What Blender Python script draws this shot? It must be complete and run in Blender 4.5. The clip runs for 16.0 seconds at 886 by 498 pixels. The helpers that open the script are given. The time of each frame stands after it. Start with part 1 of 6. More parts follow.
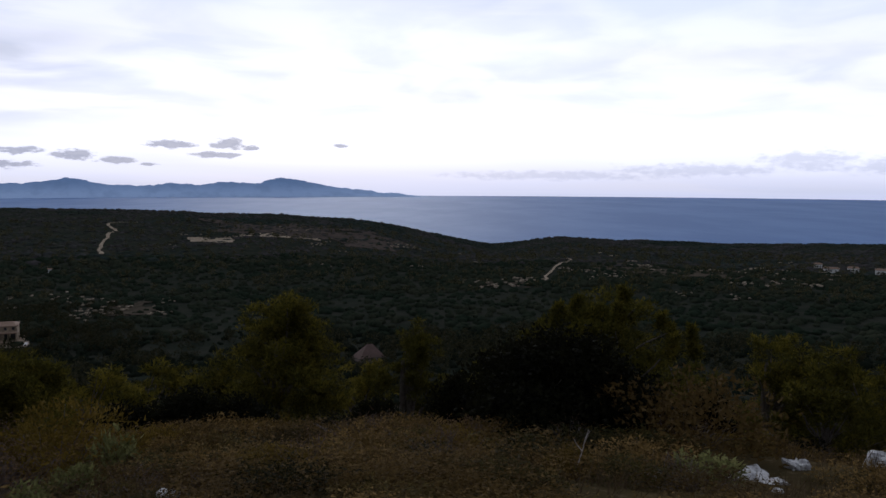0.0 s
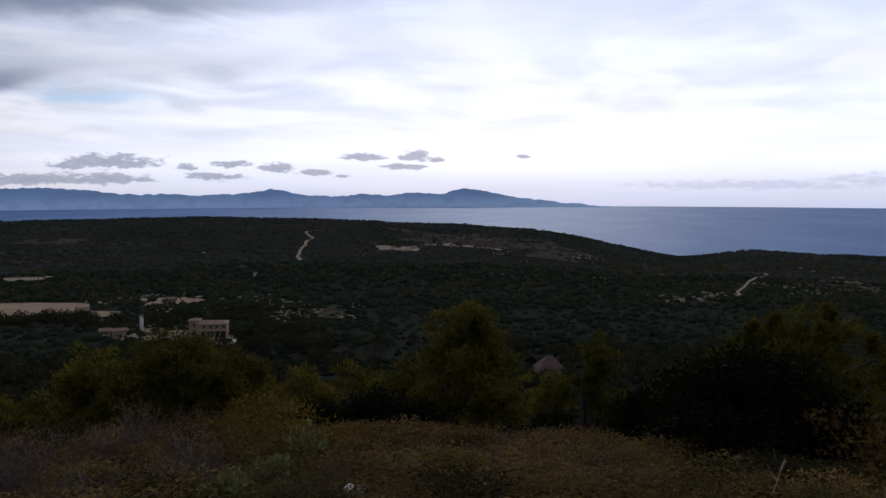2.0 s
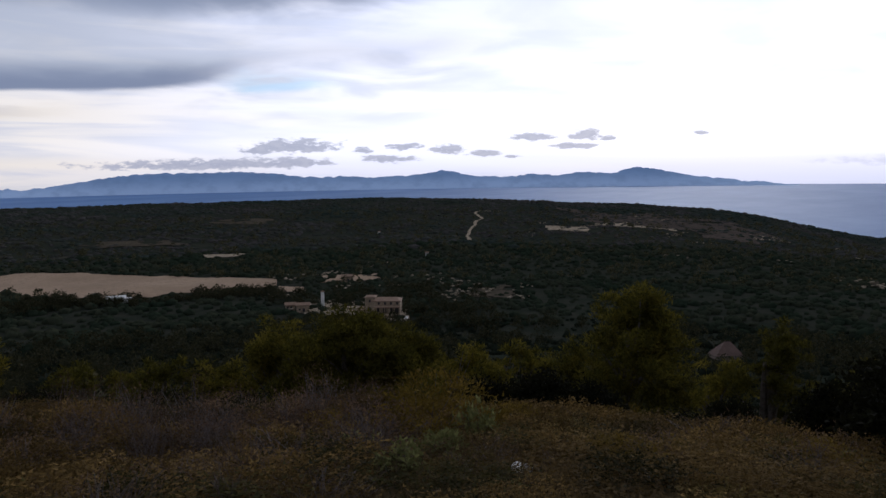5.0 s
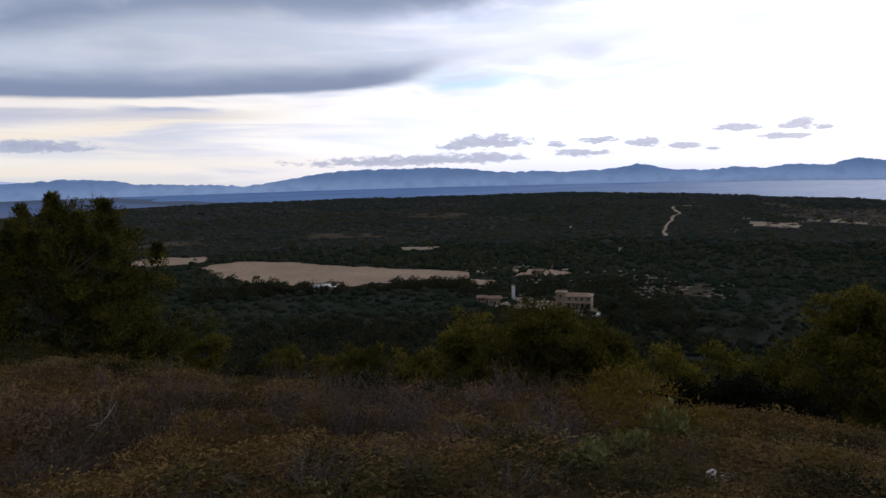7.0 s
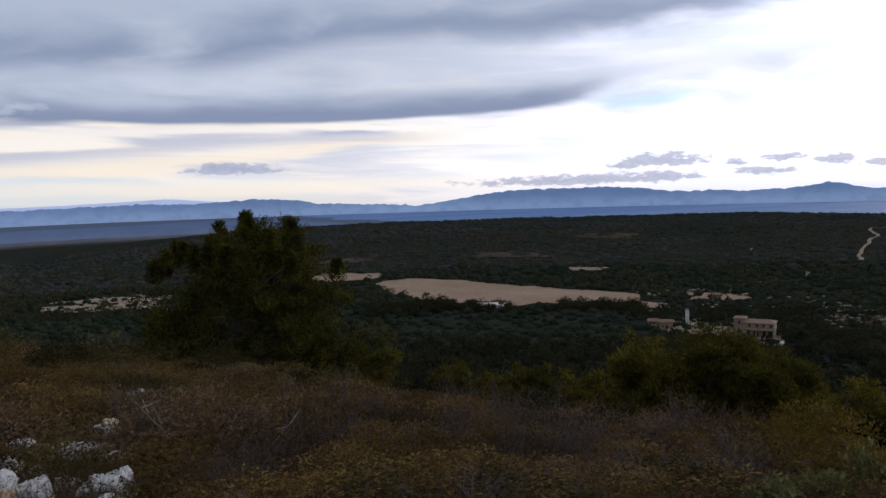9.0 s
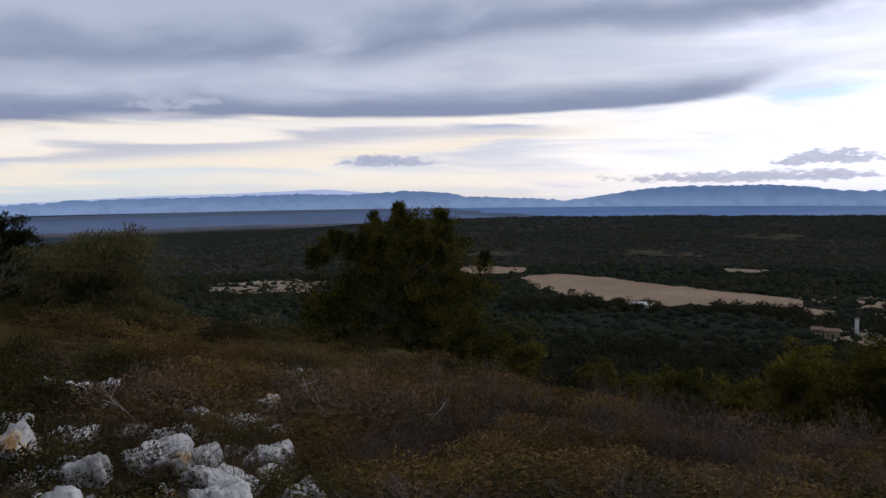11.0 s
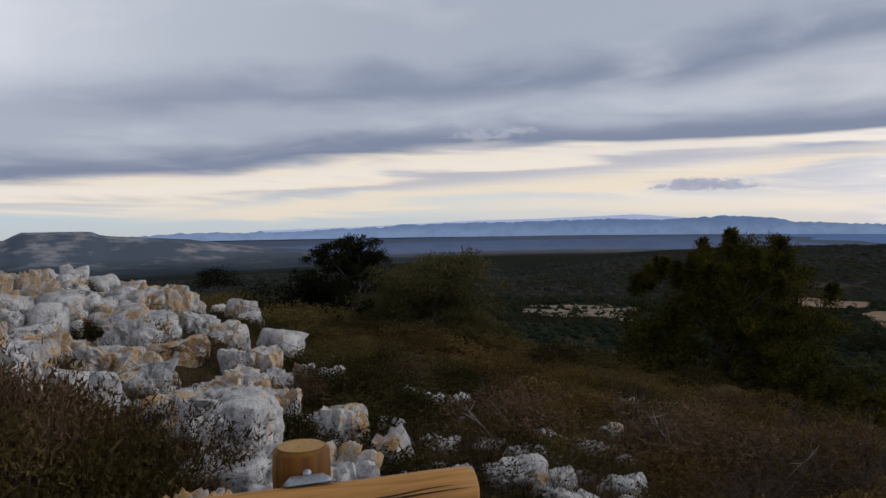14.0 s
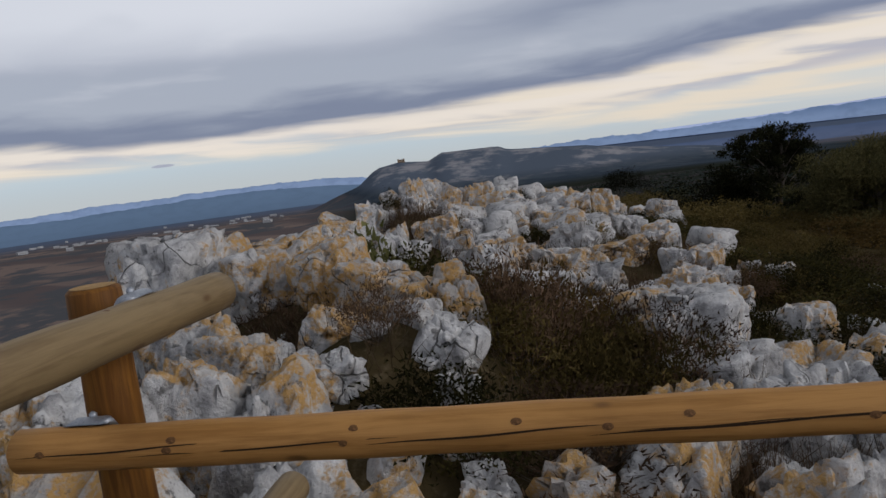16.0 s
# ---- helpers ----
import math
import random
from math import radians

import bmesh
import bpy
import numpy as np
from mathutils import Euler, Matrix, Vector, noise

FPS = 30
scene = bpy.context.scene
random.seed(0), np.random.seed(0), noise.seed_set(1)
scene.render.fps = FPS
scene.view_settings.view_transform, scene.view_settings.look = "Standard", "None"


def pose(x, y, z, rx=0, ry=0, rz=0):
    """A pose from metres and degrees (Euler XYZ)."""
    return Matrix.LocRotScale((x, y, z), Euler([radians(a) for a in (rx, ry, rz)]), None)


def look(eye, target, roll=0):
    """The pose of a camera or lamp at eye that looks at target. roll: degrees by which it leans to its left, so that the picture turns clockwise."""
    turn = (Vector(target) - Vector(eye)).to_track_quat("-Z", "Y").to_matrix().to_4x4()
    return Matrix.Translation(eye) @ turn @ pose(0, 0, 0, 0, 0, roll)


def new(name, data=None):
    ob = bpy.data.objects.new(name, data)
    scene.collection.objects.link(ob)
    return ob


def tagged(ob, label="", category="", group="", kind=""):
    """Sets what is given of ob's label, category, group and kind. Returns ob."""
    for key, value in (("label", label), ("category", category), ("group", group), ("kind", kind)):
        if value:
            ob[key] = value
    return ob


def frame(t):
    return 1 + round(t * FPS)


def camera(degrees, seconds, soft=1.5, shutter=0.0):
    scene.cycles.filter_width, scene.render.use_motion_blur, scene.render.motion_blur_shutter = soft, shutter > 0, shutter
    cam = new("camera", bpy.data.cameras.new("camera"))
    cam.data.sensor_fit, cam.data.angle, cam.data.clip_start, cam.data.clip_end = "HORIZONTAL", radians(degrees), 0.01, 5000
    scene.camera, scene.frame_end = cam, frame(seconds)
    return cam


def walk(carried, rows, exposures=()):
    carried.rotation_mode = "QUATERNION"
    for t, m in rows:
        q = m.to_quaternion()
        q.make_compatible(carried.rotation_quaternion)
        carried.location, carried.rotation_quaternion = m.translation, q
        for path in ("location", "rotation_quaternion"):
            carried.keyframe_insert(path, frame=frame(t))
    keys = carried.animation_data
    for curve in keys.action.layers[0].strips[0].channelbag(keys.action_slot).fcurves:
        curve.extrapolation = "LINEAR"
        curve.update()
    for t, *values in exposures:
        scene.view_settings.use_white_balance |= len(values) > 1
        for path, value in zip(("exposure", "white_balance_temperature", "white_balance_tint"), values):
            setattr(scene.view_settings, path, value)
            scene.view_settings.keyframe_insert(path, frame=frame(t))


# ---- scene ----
cam = camera(59.28, 16.0, soft=1.5)
PATH = [
    (0, pose(0.000, 0.000, -0.000, 84.69, -0.21, 0.07)),
    (0.5, pose(0.000, 0.000, -0.000, 85.07, 0.21, 1.74)),
    (1, pose(0.000, 0.000, -0.000, 84.67, 0.11, 4.93)),
    (1.5, pose(0.000, 0.000, -0.000, 84.53, 0.49, 7.90)),
    (2, pose(0.000, 0.000, -0.000, 85.43, 0.05, 13.37)),
    (2.5, pose(0.000, 0.000, -0.000, 84.82, 1.34, 16.76)),
    (3, pose(0.000, 0.000, -0.000, 84.50, 0.87, 17.72)),
    (3.5, pose(0.000, 0.000, -0.000, 84.51, 0.78, 19.98)),
    (4, pose(0.000, 0.000, -0.000, 84.29, 0.80, 22.86)),
    (6.5, pose(0.002, 0.004, -0.002, 83.94, 1.33, 33.85)),
    (7, pose(0.007, 0.016, -0.008, 83.96, 1.51, 39.73)),
    (7.5, pose(0.002, 0.004, -0.002, 83.92, 1.37, 41.97)),
    (8, pose(-0.000, -0.000, -0.001, 84.25, 1.26, 43.00)),
    (8.5, pose(-0.002, -0.005, -0.001, 84.95, 1.69, 45.68)),
    (9, pose(-0.010, -0.019, -0.005, 85.72, 1.70, 52.06)),
    (11.5, pose(-0.045, -0.083, -0.009, 85.40, 1.41, 66.04)),
    (12, pose(-0.053, -0.100, -0.006, 85.69, 2.37, 71.26)),
    (12.5, pose(-0.042, -0.146, -0.002, 86.24, 2.09, 77.51)),
    (13, pose(-0.086, -0.234, 0.007, 86.59, 1.82, 82.72)),
    (13.5, pose(-0.111, -0.307, 0.009, 86.21, 0.93, 84.72)),
    (14, pose(-0.146, -0.400, 0.020, 87.60, 0.77, 85.52)),
    (14.5, pose(-0.180, -0.446, 0.010, 83.64, 1.88, 93.90)),
    (15, pose(-0.142, -0.425, 0.010, 80.28, 5.58, 100.99)),
    (15.5, pose(-0.119, -0.531, 0.013, 81.94, 6.37, 107.01)),
    (15.6, pose(-0.121, -0.572, 0.011, 81.67, 6.28, 109.47)),
    (15.7, pose(-0.106, -0.628, 0.010, 81.21, 6.01, 111.20)),
    (15.8, pose(-0.082, -0.691, 0.011, 80.93, 5.42, 112.92)),
    (15.9, pose(-0.060, -0.753, 0.017, 81.95, 5.75, 113.87)),
    (16, pose(-0.034, -0.808, 0.035, 82.24, 6.81, 113.78)),
]
EXPOSURES = [(0.0, -0.3, 6020, 13), (1.5, -0.32, 6020, 13), (2.0, -0.38, 6020, 13), (2.5, -0.41, 6020, 13), (3.0, -0.38, 6020, 13), (3.5, -0.34, 6020, 13), (4.0, -0.3, 6020, 13), (6.5, -0.05, 6080, 12), (9.0, 0.02, 6130, 12), (12.0, -0.03, 6250, 12), (14.0, -0.2, 6450, 11), (16.0, -0.26, 6450, 11)]
walk(cam, PATH, EXPOSURES)

# ---- world: high cloud deck over a bright gap, sun veiled ----
world = bpy.data.worlds.new("sky")
scene.world = world
world.use_nodes = True
wt = world.node_tree
wt.nodes.clear()


class Sock:
    """A value in a node tree, with plain arithmetic."""

    def __init__(self, tree, out):
        self.tree, self.out = tree, out

    def op(self, kind, b=None, c=None, clamp=False):
        n = self.tree.nodes.new("ShaderNodeMath")
        n.operation, n.use_clamp = kind, clamp
        for k, v in enumerate((self, b, c)):
            if isinstance(v, Sock):
                self.tree.links.new(v.out, n.inputs[k])
            elif v is not None:
                n.inputs[k].default_value = v
        return Sock(self.tree, n.outputs[0])

    def __add__(self, b): return self.op("ADD", b)
    def __sub__(self, b): return self.op("SUBTRACT", b)
    def __mul__(self, b): return self.op("MULTIPLY", b)
    def __truediv__(self, b): return self.op("DIVIDE", b)

    def step(self, lo, hi):
        """0 at lo, 1 at hi, smooth between."""
        n = self.tree.nodes.new("ShaderNodeMapRange")
        n.interpolation_type = "SMOOTHSTEP"
        self.tree.links.new(self.out, n.inputs["Value"])
        for key, v in (("From Min", lo), ("From Max", hi)):
            if isinstance(v, Sock):
                self.tree.links.new(v.out, n.inputs[key])
            else:
                n.inputs[key].default_value = v
        return Sock(self.tree, n.outputs["Result"])

    def curve(self, points):
        """Smooth curve through points (0..1, 0..1)."""
        n = self.tree.nodes.new("ShaderNodeFloatCurve")
        self.tree.links.new(self.out, n.inputs["Value"])
        c = n.mapping.curves[0]
        c.points[0].location, c.points[1].location = points[0], points[-1]
        for p in points[1:-1]:
            c.points.new(*p)
        n.mapping.update()
        return Sock(self.tree, n.outputs[0])


def blend(tree, fac, a, b, kind="MIX"):
    """Colour between a and b; each a socket or an rgb triple."""
    n = tree.nodes.new("ShaderNodeMix")
    n.data_type, n.blend_type = "RGBA", kind
    if isinstance(fac, Sock):
        tree.links.new(fac.out, n.inputs[0])
    else:
        n.inputs[0].default_value = fac
    for k, v in ((6, a), (7, b)):
        if isinstance(v, Sock):
            tree.links.new(v.out, n.inputs[k])
        else:
            n.inputs[k].default_value = (*v, 1)
    return Sock(tree, n.outputs[2])


def noise3(tree, vec, scale, detail=4.0, rough=0.55, lac=2.0, warp=0.0):
    n = tree.nodes.new("ShaderNodeTexNoise")
    tree.links.new(vec.out, n.inputs["Vector"])
    n.inputs["Scale"].default_value, n.inputs["Detail"].default_value = scale, detail
    n.inputs["Roughness"].default_value, n.inputs["Lacunarity"].default_value = rough, lac
    n.inputs["Distortion"].default_value = warp
    return Sock(tree, n.outputs[0])


def vec3(tree, x, y, z=0.0):
    n = tree.nodes.new("ShaderNodeCombineXYZ")
    for k, v in enumerate((x, y, z)):
        if isinstance(v, Sock):
            tree.links.new(v.out, n.inputs[k])
        else:
            n.inputs[k].default_value = v
    return Sock(tree, n.outputs[0])


SUN_AZ, SUN_EL = 8.0, 24.0
tc = wt.nodes.new("ShaderNodeTexCoord")
sep = wt.nodes.new("ShaderNodeSeparateXYZ")
wt.links.new(tc.outputs["Generated"], sep.inputs[0])
dx, dy, dz = (Sock(wt, sep.outputs[k]) for k in range(3))
az = (dx * -1.0).op("ARCTAN2", dy) * (180 / math.pi)
el = dz.op("ARCSINE") * (180 / math.pi)
along = ((az + 180.0) / 360.0).op("ADD", 0.0, clamp=True)


def at_az(pairs, top):
    """A value by azimuth; behind the viewer it stays as at the last one."""
    pairs = [(-180, pairs[-1][1]), (-120, pairs[-1][1])] + pairs
    return along.curve([((a + 180) / 360, v / top) for a, v in pairs]) * top


# stretched cloud grain: long and flat towards the horizon
flat = (el + 3.0).op("MAXIMUM", 0.6)
grain_v = vec3(wt, az * 0.045, flat.op("LOGARITHM", 2.718) * 1.9, 0.0)
big = noise3(wt, grain_v, 1.0, 3, 0.42, warp=0.3)
fine = noise3(wt, grain_v, 3.0, 4, 0.48, warp=0.4)

warm_on = at_az([(-60, 0.0), (25, 0.1), (45, 0.7), (60, 0.95), (75, 0.8), (90, 0.35), (110, 0.2), (180, 0.2)], 1.0)
white_on = at_az([(-60, 1.0), (-20, 1.0), (10, 1.0), (28, 0.9), (42, 0.62), (55, 0.3), (70, 0.1), (100, 0.04), (180, 0.1)], 1.0)
# clear strip along the horizon, cream cloud banks above it up to the deck
clear = blend(wt, el.step(-1.8, 1.2), blend(wt, warm_on, (0.56, 0.64, 0.68), (0.80, 0.70, 0.58)), blend(wt, warm_on, (0.55, 0.70, 0.80), (0.78, 0.78, 0.76)))
bank_line = at_az([(-60, 1.0), (40, 1.0), (52, 1.0), (65, 3.2), (85, 3.6), (100, 3.0), (115, 2.7), (130, 3.2), (145, 3.0), (180, 3.4)], 8.0) - 2.0
bank_n = noise3(wt, vec3(wt, az * 0.05, el * 0.55 - az * 0.02, 5.0), 1.5, 5, 0.52, warp=0.5)
bank = blend(wt, bank_n.step(0.36, 0.62), (0.56, 0.56, 0.62), (1.0, 0.88, 0.72))
bank_on = (el - bank_line + (bank_n - 0.5) * 3.4).step(-0.7, 0.7)
pale = blend(wt, bank_on * 0.95, clear, bank)
wisp = (el - 0.35 - az * 0.004 + (bank_n - 0.5) * 1.6).op("ABSOLUTE").step(0.75, 0.1)
pale = blend(wt, wisp * warm_on * 0.8, pale, (1.0, 0.86, 0.66))
glare = blend(wt, el.step(-1.5, 2.4), (0.80, 0.83, 1.05), (1.38, 1.38, 1.50))
glare = blend(wt, (fine + el * 0.012).step(0.46, 0.80) * 0.6 * el.step(2.0, 6.0), glare, (0.92, 0.98, 1.20))
veils = at_az([(-60, 0.0), (-5, 0.0), (12, 0.1), (26, 0.35), (40, 1.0), (52, 0.6), (64, 0.0), (180, 0.0)], 1.0)
glare = blend(wt, veils * (big * 0.6 + fine * 0.5).step(0.48, 0.68) * el.step(1.5, 4.5) * 0.55, glare, (0.66, 0.71, 0.83))
glare = blend(wt, el.step(6.0, 15.0) * 0.6, glare, (0.88, 0.98, 1.28))
pale = blend(wt, white_on * (big * 0.8 + 0.55).op("ADD", 0.0, clamp=True), pale, glare)

# cream and grey streaks that slant down under the deck: height by azimuth, half width, colour, where they show
for line, half, tone, shown in (([(-60, 6.0), (40, 5.0), (60, 3.5), (69, 2.6), (81, 1.8), (88, 1.35), (95, 0.8), (104, 0.3), (180, 0.3)], 0.8, (1.0, 0.87, 0.70), [(-60, 0.0), (46, 0.0), (60, 0.85), (98, 0.85), (112, 0.0), (180, 0.0)]),
                                ([(-60, 6.0), (60, 4.7), (81, 4.1), (91, 3.5), (97, 2.9), (104, 2.3), (114, 1.9), (125, 1.7), (142, 2.2), (180, 2.4)], 0.8, (1.02, 0.93, 0.83), [(-60, 0.0), (50, 0.0), (66, 0.8), (135, 0.9), (180, 0.5)]),
                                ([(-60, 5.0), (60, 4.1), (72, 3.6), (80, 3.0), (90, 2.3), (100, 1.5), (180, 1.5)], 0.6, (0.58, 0.57, 0.64), [(-60, 0.0), (50, 0.0), (60, 0.7), (88, 0.7), (100, 0.0), (180, 0.0)]),
                                ([(-60, 4.6), (57, 4.6), (62, 4.5), (180, 4.5)], 0.45, (0.44, 0.48, 0.62), [(-60, 0.0), (54, 0.0), (58, 0.9), (60, 0.9), (64, 0.0), (180, 0.0)])):
    off = (el - at_az(line, 8.0) + (bank_n - 0.5) * 2.6).op("ABSOLUTE")
    pale = blend(wt, off.step(half, half * 0.1) * at_az(shown, 1.0), pale, tone)

# the deck: a low shelf with a crisp dark underside, and a second layer over it
low_edge = at_az([(-60, 8.6), (20, 7.6), (28, 7.3), (36, 7.0), (39.5, 6.6), (42.5, 6.05), (47, 5.7), (57, 5.25), (65, 5.1), (78, 5.2), (83, 5.05), (97, 3.95), (104, 3.2), (113, 2.75), (123, 2.4), (132, 2.2), (143, 2.9), (180, 6)], 16.0)
high_edge = at_az([(-60, 15.5), (12, 13.5), (22, 12.2), (30, 11.4), (37, 11.1), (43, 10.6), (55, 10.8), (69, 8.9), (80, 8.6), (97, 7.6), (112, 7.0), (180, 9.5)], 16.0)
torn = at_az([(-60, 2.6), (30, 2.4), (38, 1.8), (45, 0.5), (74, 0.4), (88, 1.5), (120, 1.2), (180, 1.5)], 4.0)
soft_low = at_az([(-60, 1.4), (30, 1.2), (40, 0.7), (48, 0.22), (72, 0.20), (88, 0.5), (120, 0.4), (180, 0.8)], 2.0)
h1 = el - low_edge + (fine - 0.5) * torn
h2 = el - high_edge + (fine - 0.5) * 2.2 + (big - 0.5) * 1.6
shelf = at_az([(-60, 0.0), (16, 0.0), (27, 0.28), (36, 0.34), (40, 0.55), (43, 0.9), (47, 1.0), (180, 1.0)], 1.0)
thin = at_az([(-60, 1.0), (36, 1.0), (45, 0.70), (55, 0.35), (68, 0.10), (85, 0.0), (180, 0.0)], 1.0)
streak = (big * 0.6 + fine * 0.4)
under = blend(wt, (h1 / 2.6 + (streak - 0.5) * 1.5).op("ADD", 0.0, clamp=True).step(0.15, 0.95), (0.245, 0.285, 0.405), (0.475, 0.52, 0.615))
under = blend(wt, streak.step(0.50, 0.66) * h1.step(0.8, 2.6) * 0.75, under, (0.66, 0.69, 0.77))
low_on = (h1 * 1.0).step(soft_low * -1.0, soft_low) * shelf
low_on = low_on * ((thin * h1.step(0.9, 2.6) * -0.85) + 1.0)
clouds = blend(wt, low_on, pale, under)
upper = blend(wt, (h2 / 4.5 + (streak - 0.5) * 1.3).op("ADD", 0.0, clamp=True).step(0.05, 0.9), (0.265, 0.31, 0.425), (0.465, 0.515, 0.605))
upper = blend(wt, streak.step(0.52, 0.70) * 0.6, upper, (0.64, 0.66, 0.73))
lit = at_az([(-60, 0.0), (80, 0.0), (98, 0.15), (112, 0.55), (125, 0.9), (140, 0.85), (180, 0.4)], 1.0) * el.step(4.0, 11.0) * (big + 0.15).step(0.30, 0.62) * el.step(34.0, 24.0)
upper = blend(wt, lit, upper, (0.88, 0.91, 0.98))
upper = blend(wt, el.step(22.0, 50.0), upper, (0.42, 0.44, 0.485))
# unseen dark deck added behind the viewer, so sides facing it stay darker
behind = at_az([(-60, 0.0), (150, 0.0), (176, 0.75), (180, 0.75)], 1.0)
upper = blend(wt, behind * el.step(60.0, 30.0), upper, (0.20, 0.22, 0.27))
above = at_az([(-60, 0.0), (6, 0.0), (14, 0.12), (22, 0.30), (30, 0.68), (37, 0.95), (46, 1.0), (180, 1.0)], 1.0)
clouds = blend(wt, (h2.step(-0.7, 1.1) * above).op("MAXIMUM", el.step(17.0, 26.0) * 0.9), clouds, upper)
# clear sky through a tear under the shelf's end
tear = ((el - 6.1 + (fine - 0.5) * 2.4).op("ABSOLUTE").step(0.8, 0.1)) * at_az([(-60, 0.0), (30, 0.0), (35, 0.5), (38.5, 0.6), (42, 0.0), (180, 0.0)], 1.0)
clouds = blend(wt, tear * low_on.op("MULTIPLY_ADD", -1.0, 1.0), clouds, (0.54, 0.84, 1.10))

# small cumulus in the gap: azimuth, elevation, half width, half height
puffs = [(36.5, 1.55, 3.3, 0.50), (39.0, 1.35, 1.2, 0.30), (42.5, 0.38, 7.6, 0.36), (37.0, 0.42, 3.2, 0.34), (29.6, 0.62, 2.1, 0.28), (28.4, 1.5, 1.3, 0.24), (31.4, 1.3, 0.7, 0.24), (25.3, 1.25, 1.3, 0.34),
         (22.7, 0.95, 1.2, 0.25), (19.2, 2.05, 1.7, 0.27), (15.4, 2.1, 1.2, 0.38), (16.3, 1.4, 1.6, 0.24), (66.9, 1.8, 3.2, 0.36), (68.0, 2.0, 1.4, 0.34), (13.7, 1.85, 0.6, 0.2), (7.5, 2.15, 0.5, 0.15), (20.6, 0.75, 0.7, 0.12), (133.5, 0.68, 0.75, 0.09)]
banks = [(-25.0, 0.9, 3.0, 0.6), (-32.0, 0.6, 5.0, 0.6), (-18.0, 0.35, 5.5, 0.4), (-8.0, 0.0, 7.0, 0.3)]
wob = noise3(wt, vec3(wt, az * 0.6, el * 1.5, 3.0), 1.7, 6, 0.62)


def cumulus(spots, ragged, outer, inner):
    cover = None
    for a, e, w, h in spots:
        px, py = (az - a) / (w * 1.1), (el - e) / (h * 1.55)
        ball = px * px + (py * py).op("MAXIMUM", py * -2.2) + (wob - 0.5) * ragged
        one = ball.step(outer, inner)
        cover = one if cover is None else cover.op("MAXIMUM", one)
    return cover


clouds = blend(wt, cumulus([(82.5, 5.7, 2.2, 0.35), (79.8, 6.1, 1.2, 0.25)], 4.0, 1.4, 0.0) * 0.45, clouds, (0.62, 0.64, 0.71))
clouds = blend(wt, cumulus(banks, 4.0, 1.5, 0.0) * 0.5, clouds, (0.58, 0.62, 0.80))
clouds = blend(wt, cumulus(puffs, 4.2, 1.2, 0.35) * 0.85, clouds, blend(wt, wob.step(0.35, 0.6), (0.46, 0.48, 0.60), (0.36, 0.39, 0.53)))

sky = wt.nodes.new("ShaderNodeTexSky")
sky.sky_type, sky.sun_disc = "NISHITA", False
sky.sun_elevation, sky.sun_rotation = radians(SUN_EL), radians(-SUN_AZ)
lift = vec3(wt, dx, dy, dz.op("ABSOLUTE") + 0.03)
wt.links.new(lift.out, sky.inputs["Vector"])
air = wt.nodes.new("ShaderNodeBackground")
air.inputs["Strength"].default_value = 0.08
wt.links.new(sky.outputs[0], air.inputs["Color"])
veil = wt.nodes.new("ShaderNodeBackground")
veil.inputs["Strength"].default_value = 1.0
wt.links.new(clouds.out, veil.inputs["Color"])
both = wt.nodes.new("ShaderNodeMixShader")
both.inputs[0].default_value = 0.93
wt.links.new(air.outputs[0], both.inputs[1])
wt.links.new(veil.outputs[0], both.inputs[2])
wout = wt.nodes.new("ShaderNodeOutputWorld")
wt.links.new(both.outputs[0], wout.inputs["Surface"])

sun = new("sun", bpy.data.lights.new("sun", "SUN"))
sun.data.energy, sun.data.angle, sun.data.color = 1.05, radians(20), (1.0, 0.95, 0.88)
sun_way = Vector((-math.sin(radians(SUN_AZ)) * math.cos(radians(SUN_EL)), math.cos(radians(SUN_AZ)) * math.cos(radians(SUN_EL)), math.sin(radians(SUN_EL))))
sun.matrix_world = look((0, 0, 60), Vector((0, 0, 60)) - sun_way)


# ---- materials ----
def surface(name, colors, scale=4.0, fine=40.0, rough=0.9, bump=0.3, random_tint=0.0, spec=0.25, detail=5.0, island=0.0):
    """Matt natural surface: three colours by a broad and a fine noise, with relief."""
    m = bpy.data.materials.new(name)
    m.use_nodes = True
    t = m.node_tree
    b = t.nodes["Principled BSDF"]
    co = t.nodes.new("ShaderNodeTexCoord")
    v = Sock(t, co.outputs["Object"])
    a = noise3(t, v, scale, detail, 0.6)
    f = noise3(t, v, fine, 3, 0.6)
    c = blend(t, a.step(0.36, 0.62), colors[0], colors[1])
    c = blend(t, f.step(0.45, 0.72), c, colors[2])
    if random_tint:
        info = t.nodes.new("ShaderNodeObjectInfo")
        r = Sock(t, info.outputs["Random"])
        c = blend(t, r * random_tint, c, colors[-1])
    if island:
        geo = t.nodes.new("ShaderNodeNewGeometry")
        r = Sock(t, geo.outputs["Random Per Island"])
        c = blend(t, r * island, c, colors[-1])
    t.links.new(c.out, b.inputs["Base Color"])
    b.inputs["Roughness"].default_value = rough
    b.inputs["Specular IOR Level"].default_value = spec
    if bump:
        bp = t.nodes.new("ShaderNodeBump")
        bp.inputs["Strength"].default_value, bp.inputs["Distance"].default_value = bump, 0.02
        t.links.new((a * 0.6 + f * 0.4).out, bp.inputs["Height"])
        t.links.new(bp.outputs[0], b.inputs["Normal"])
    return m


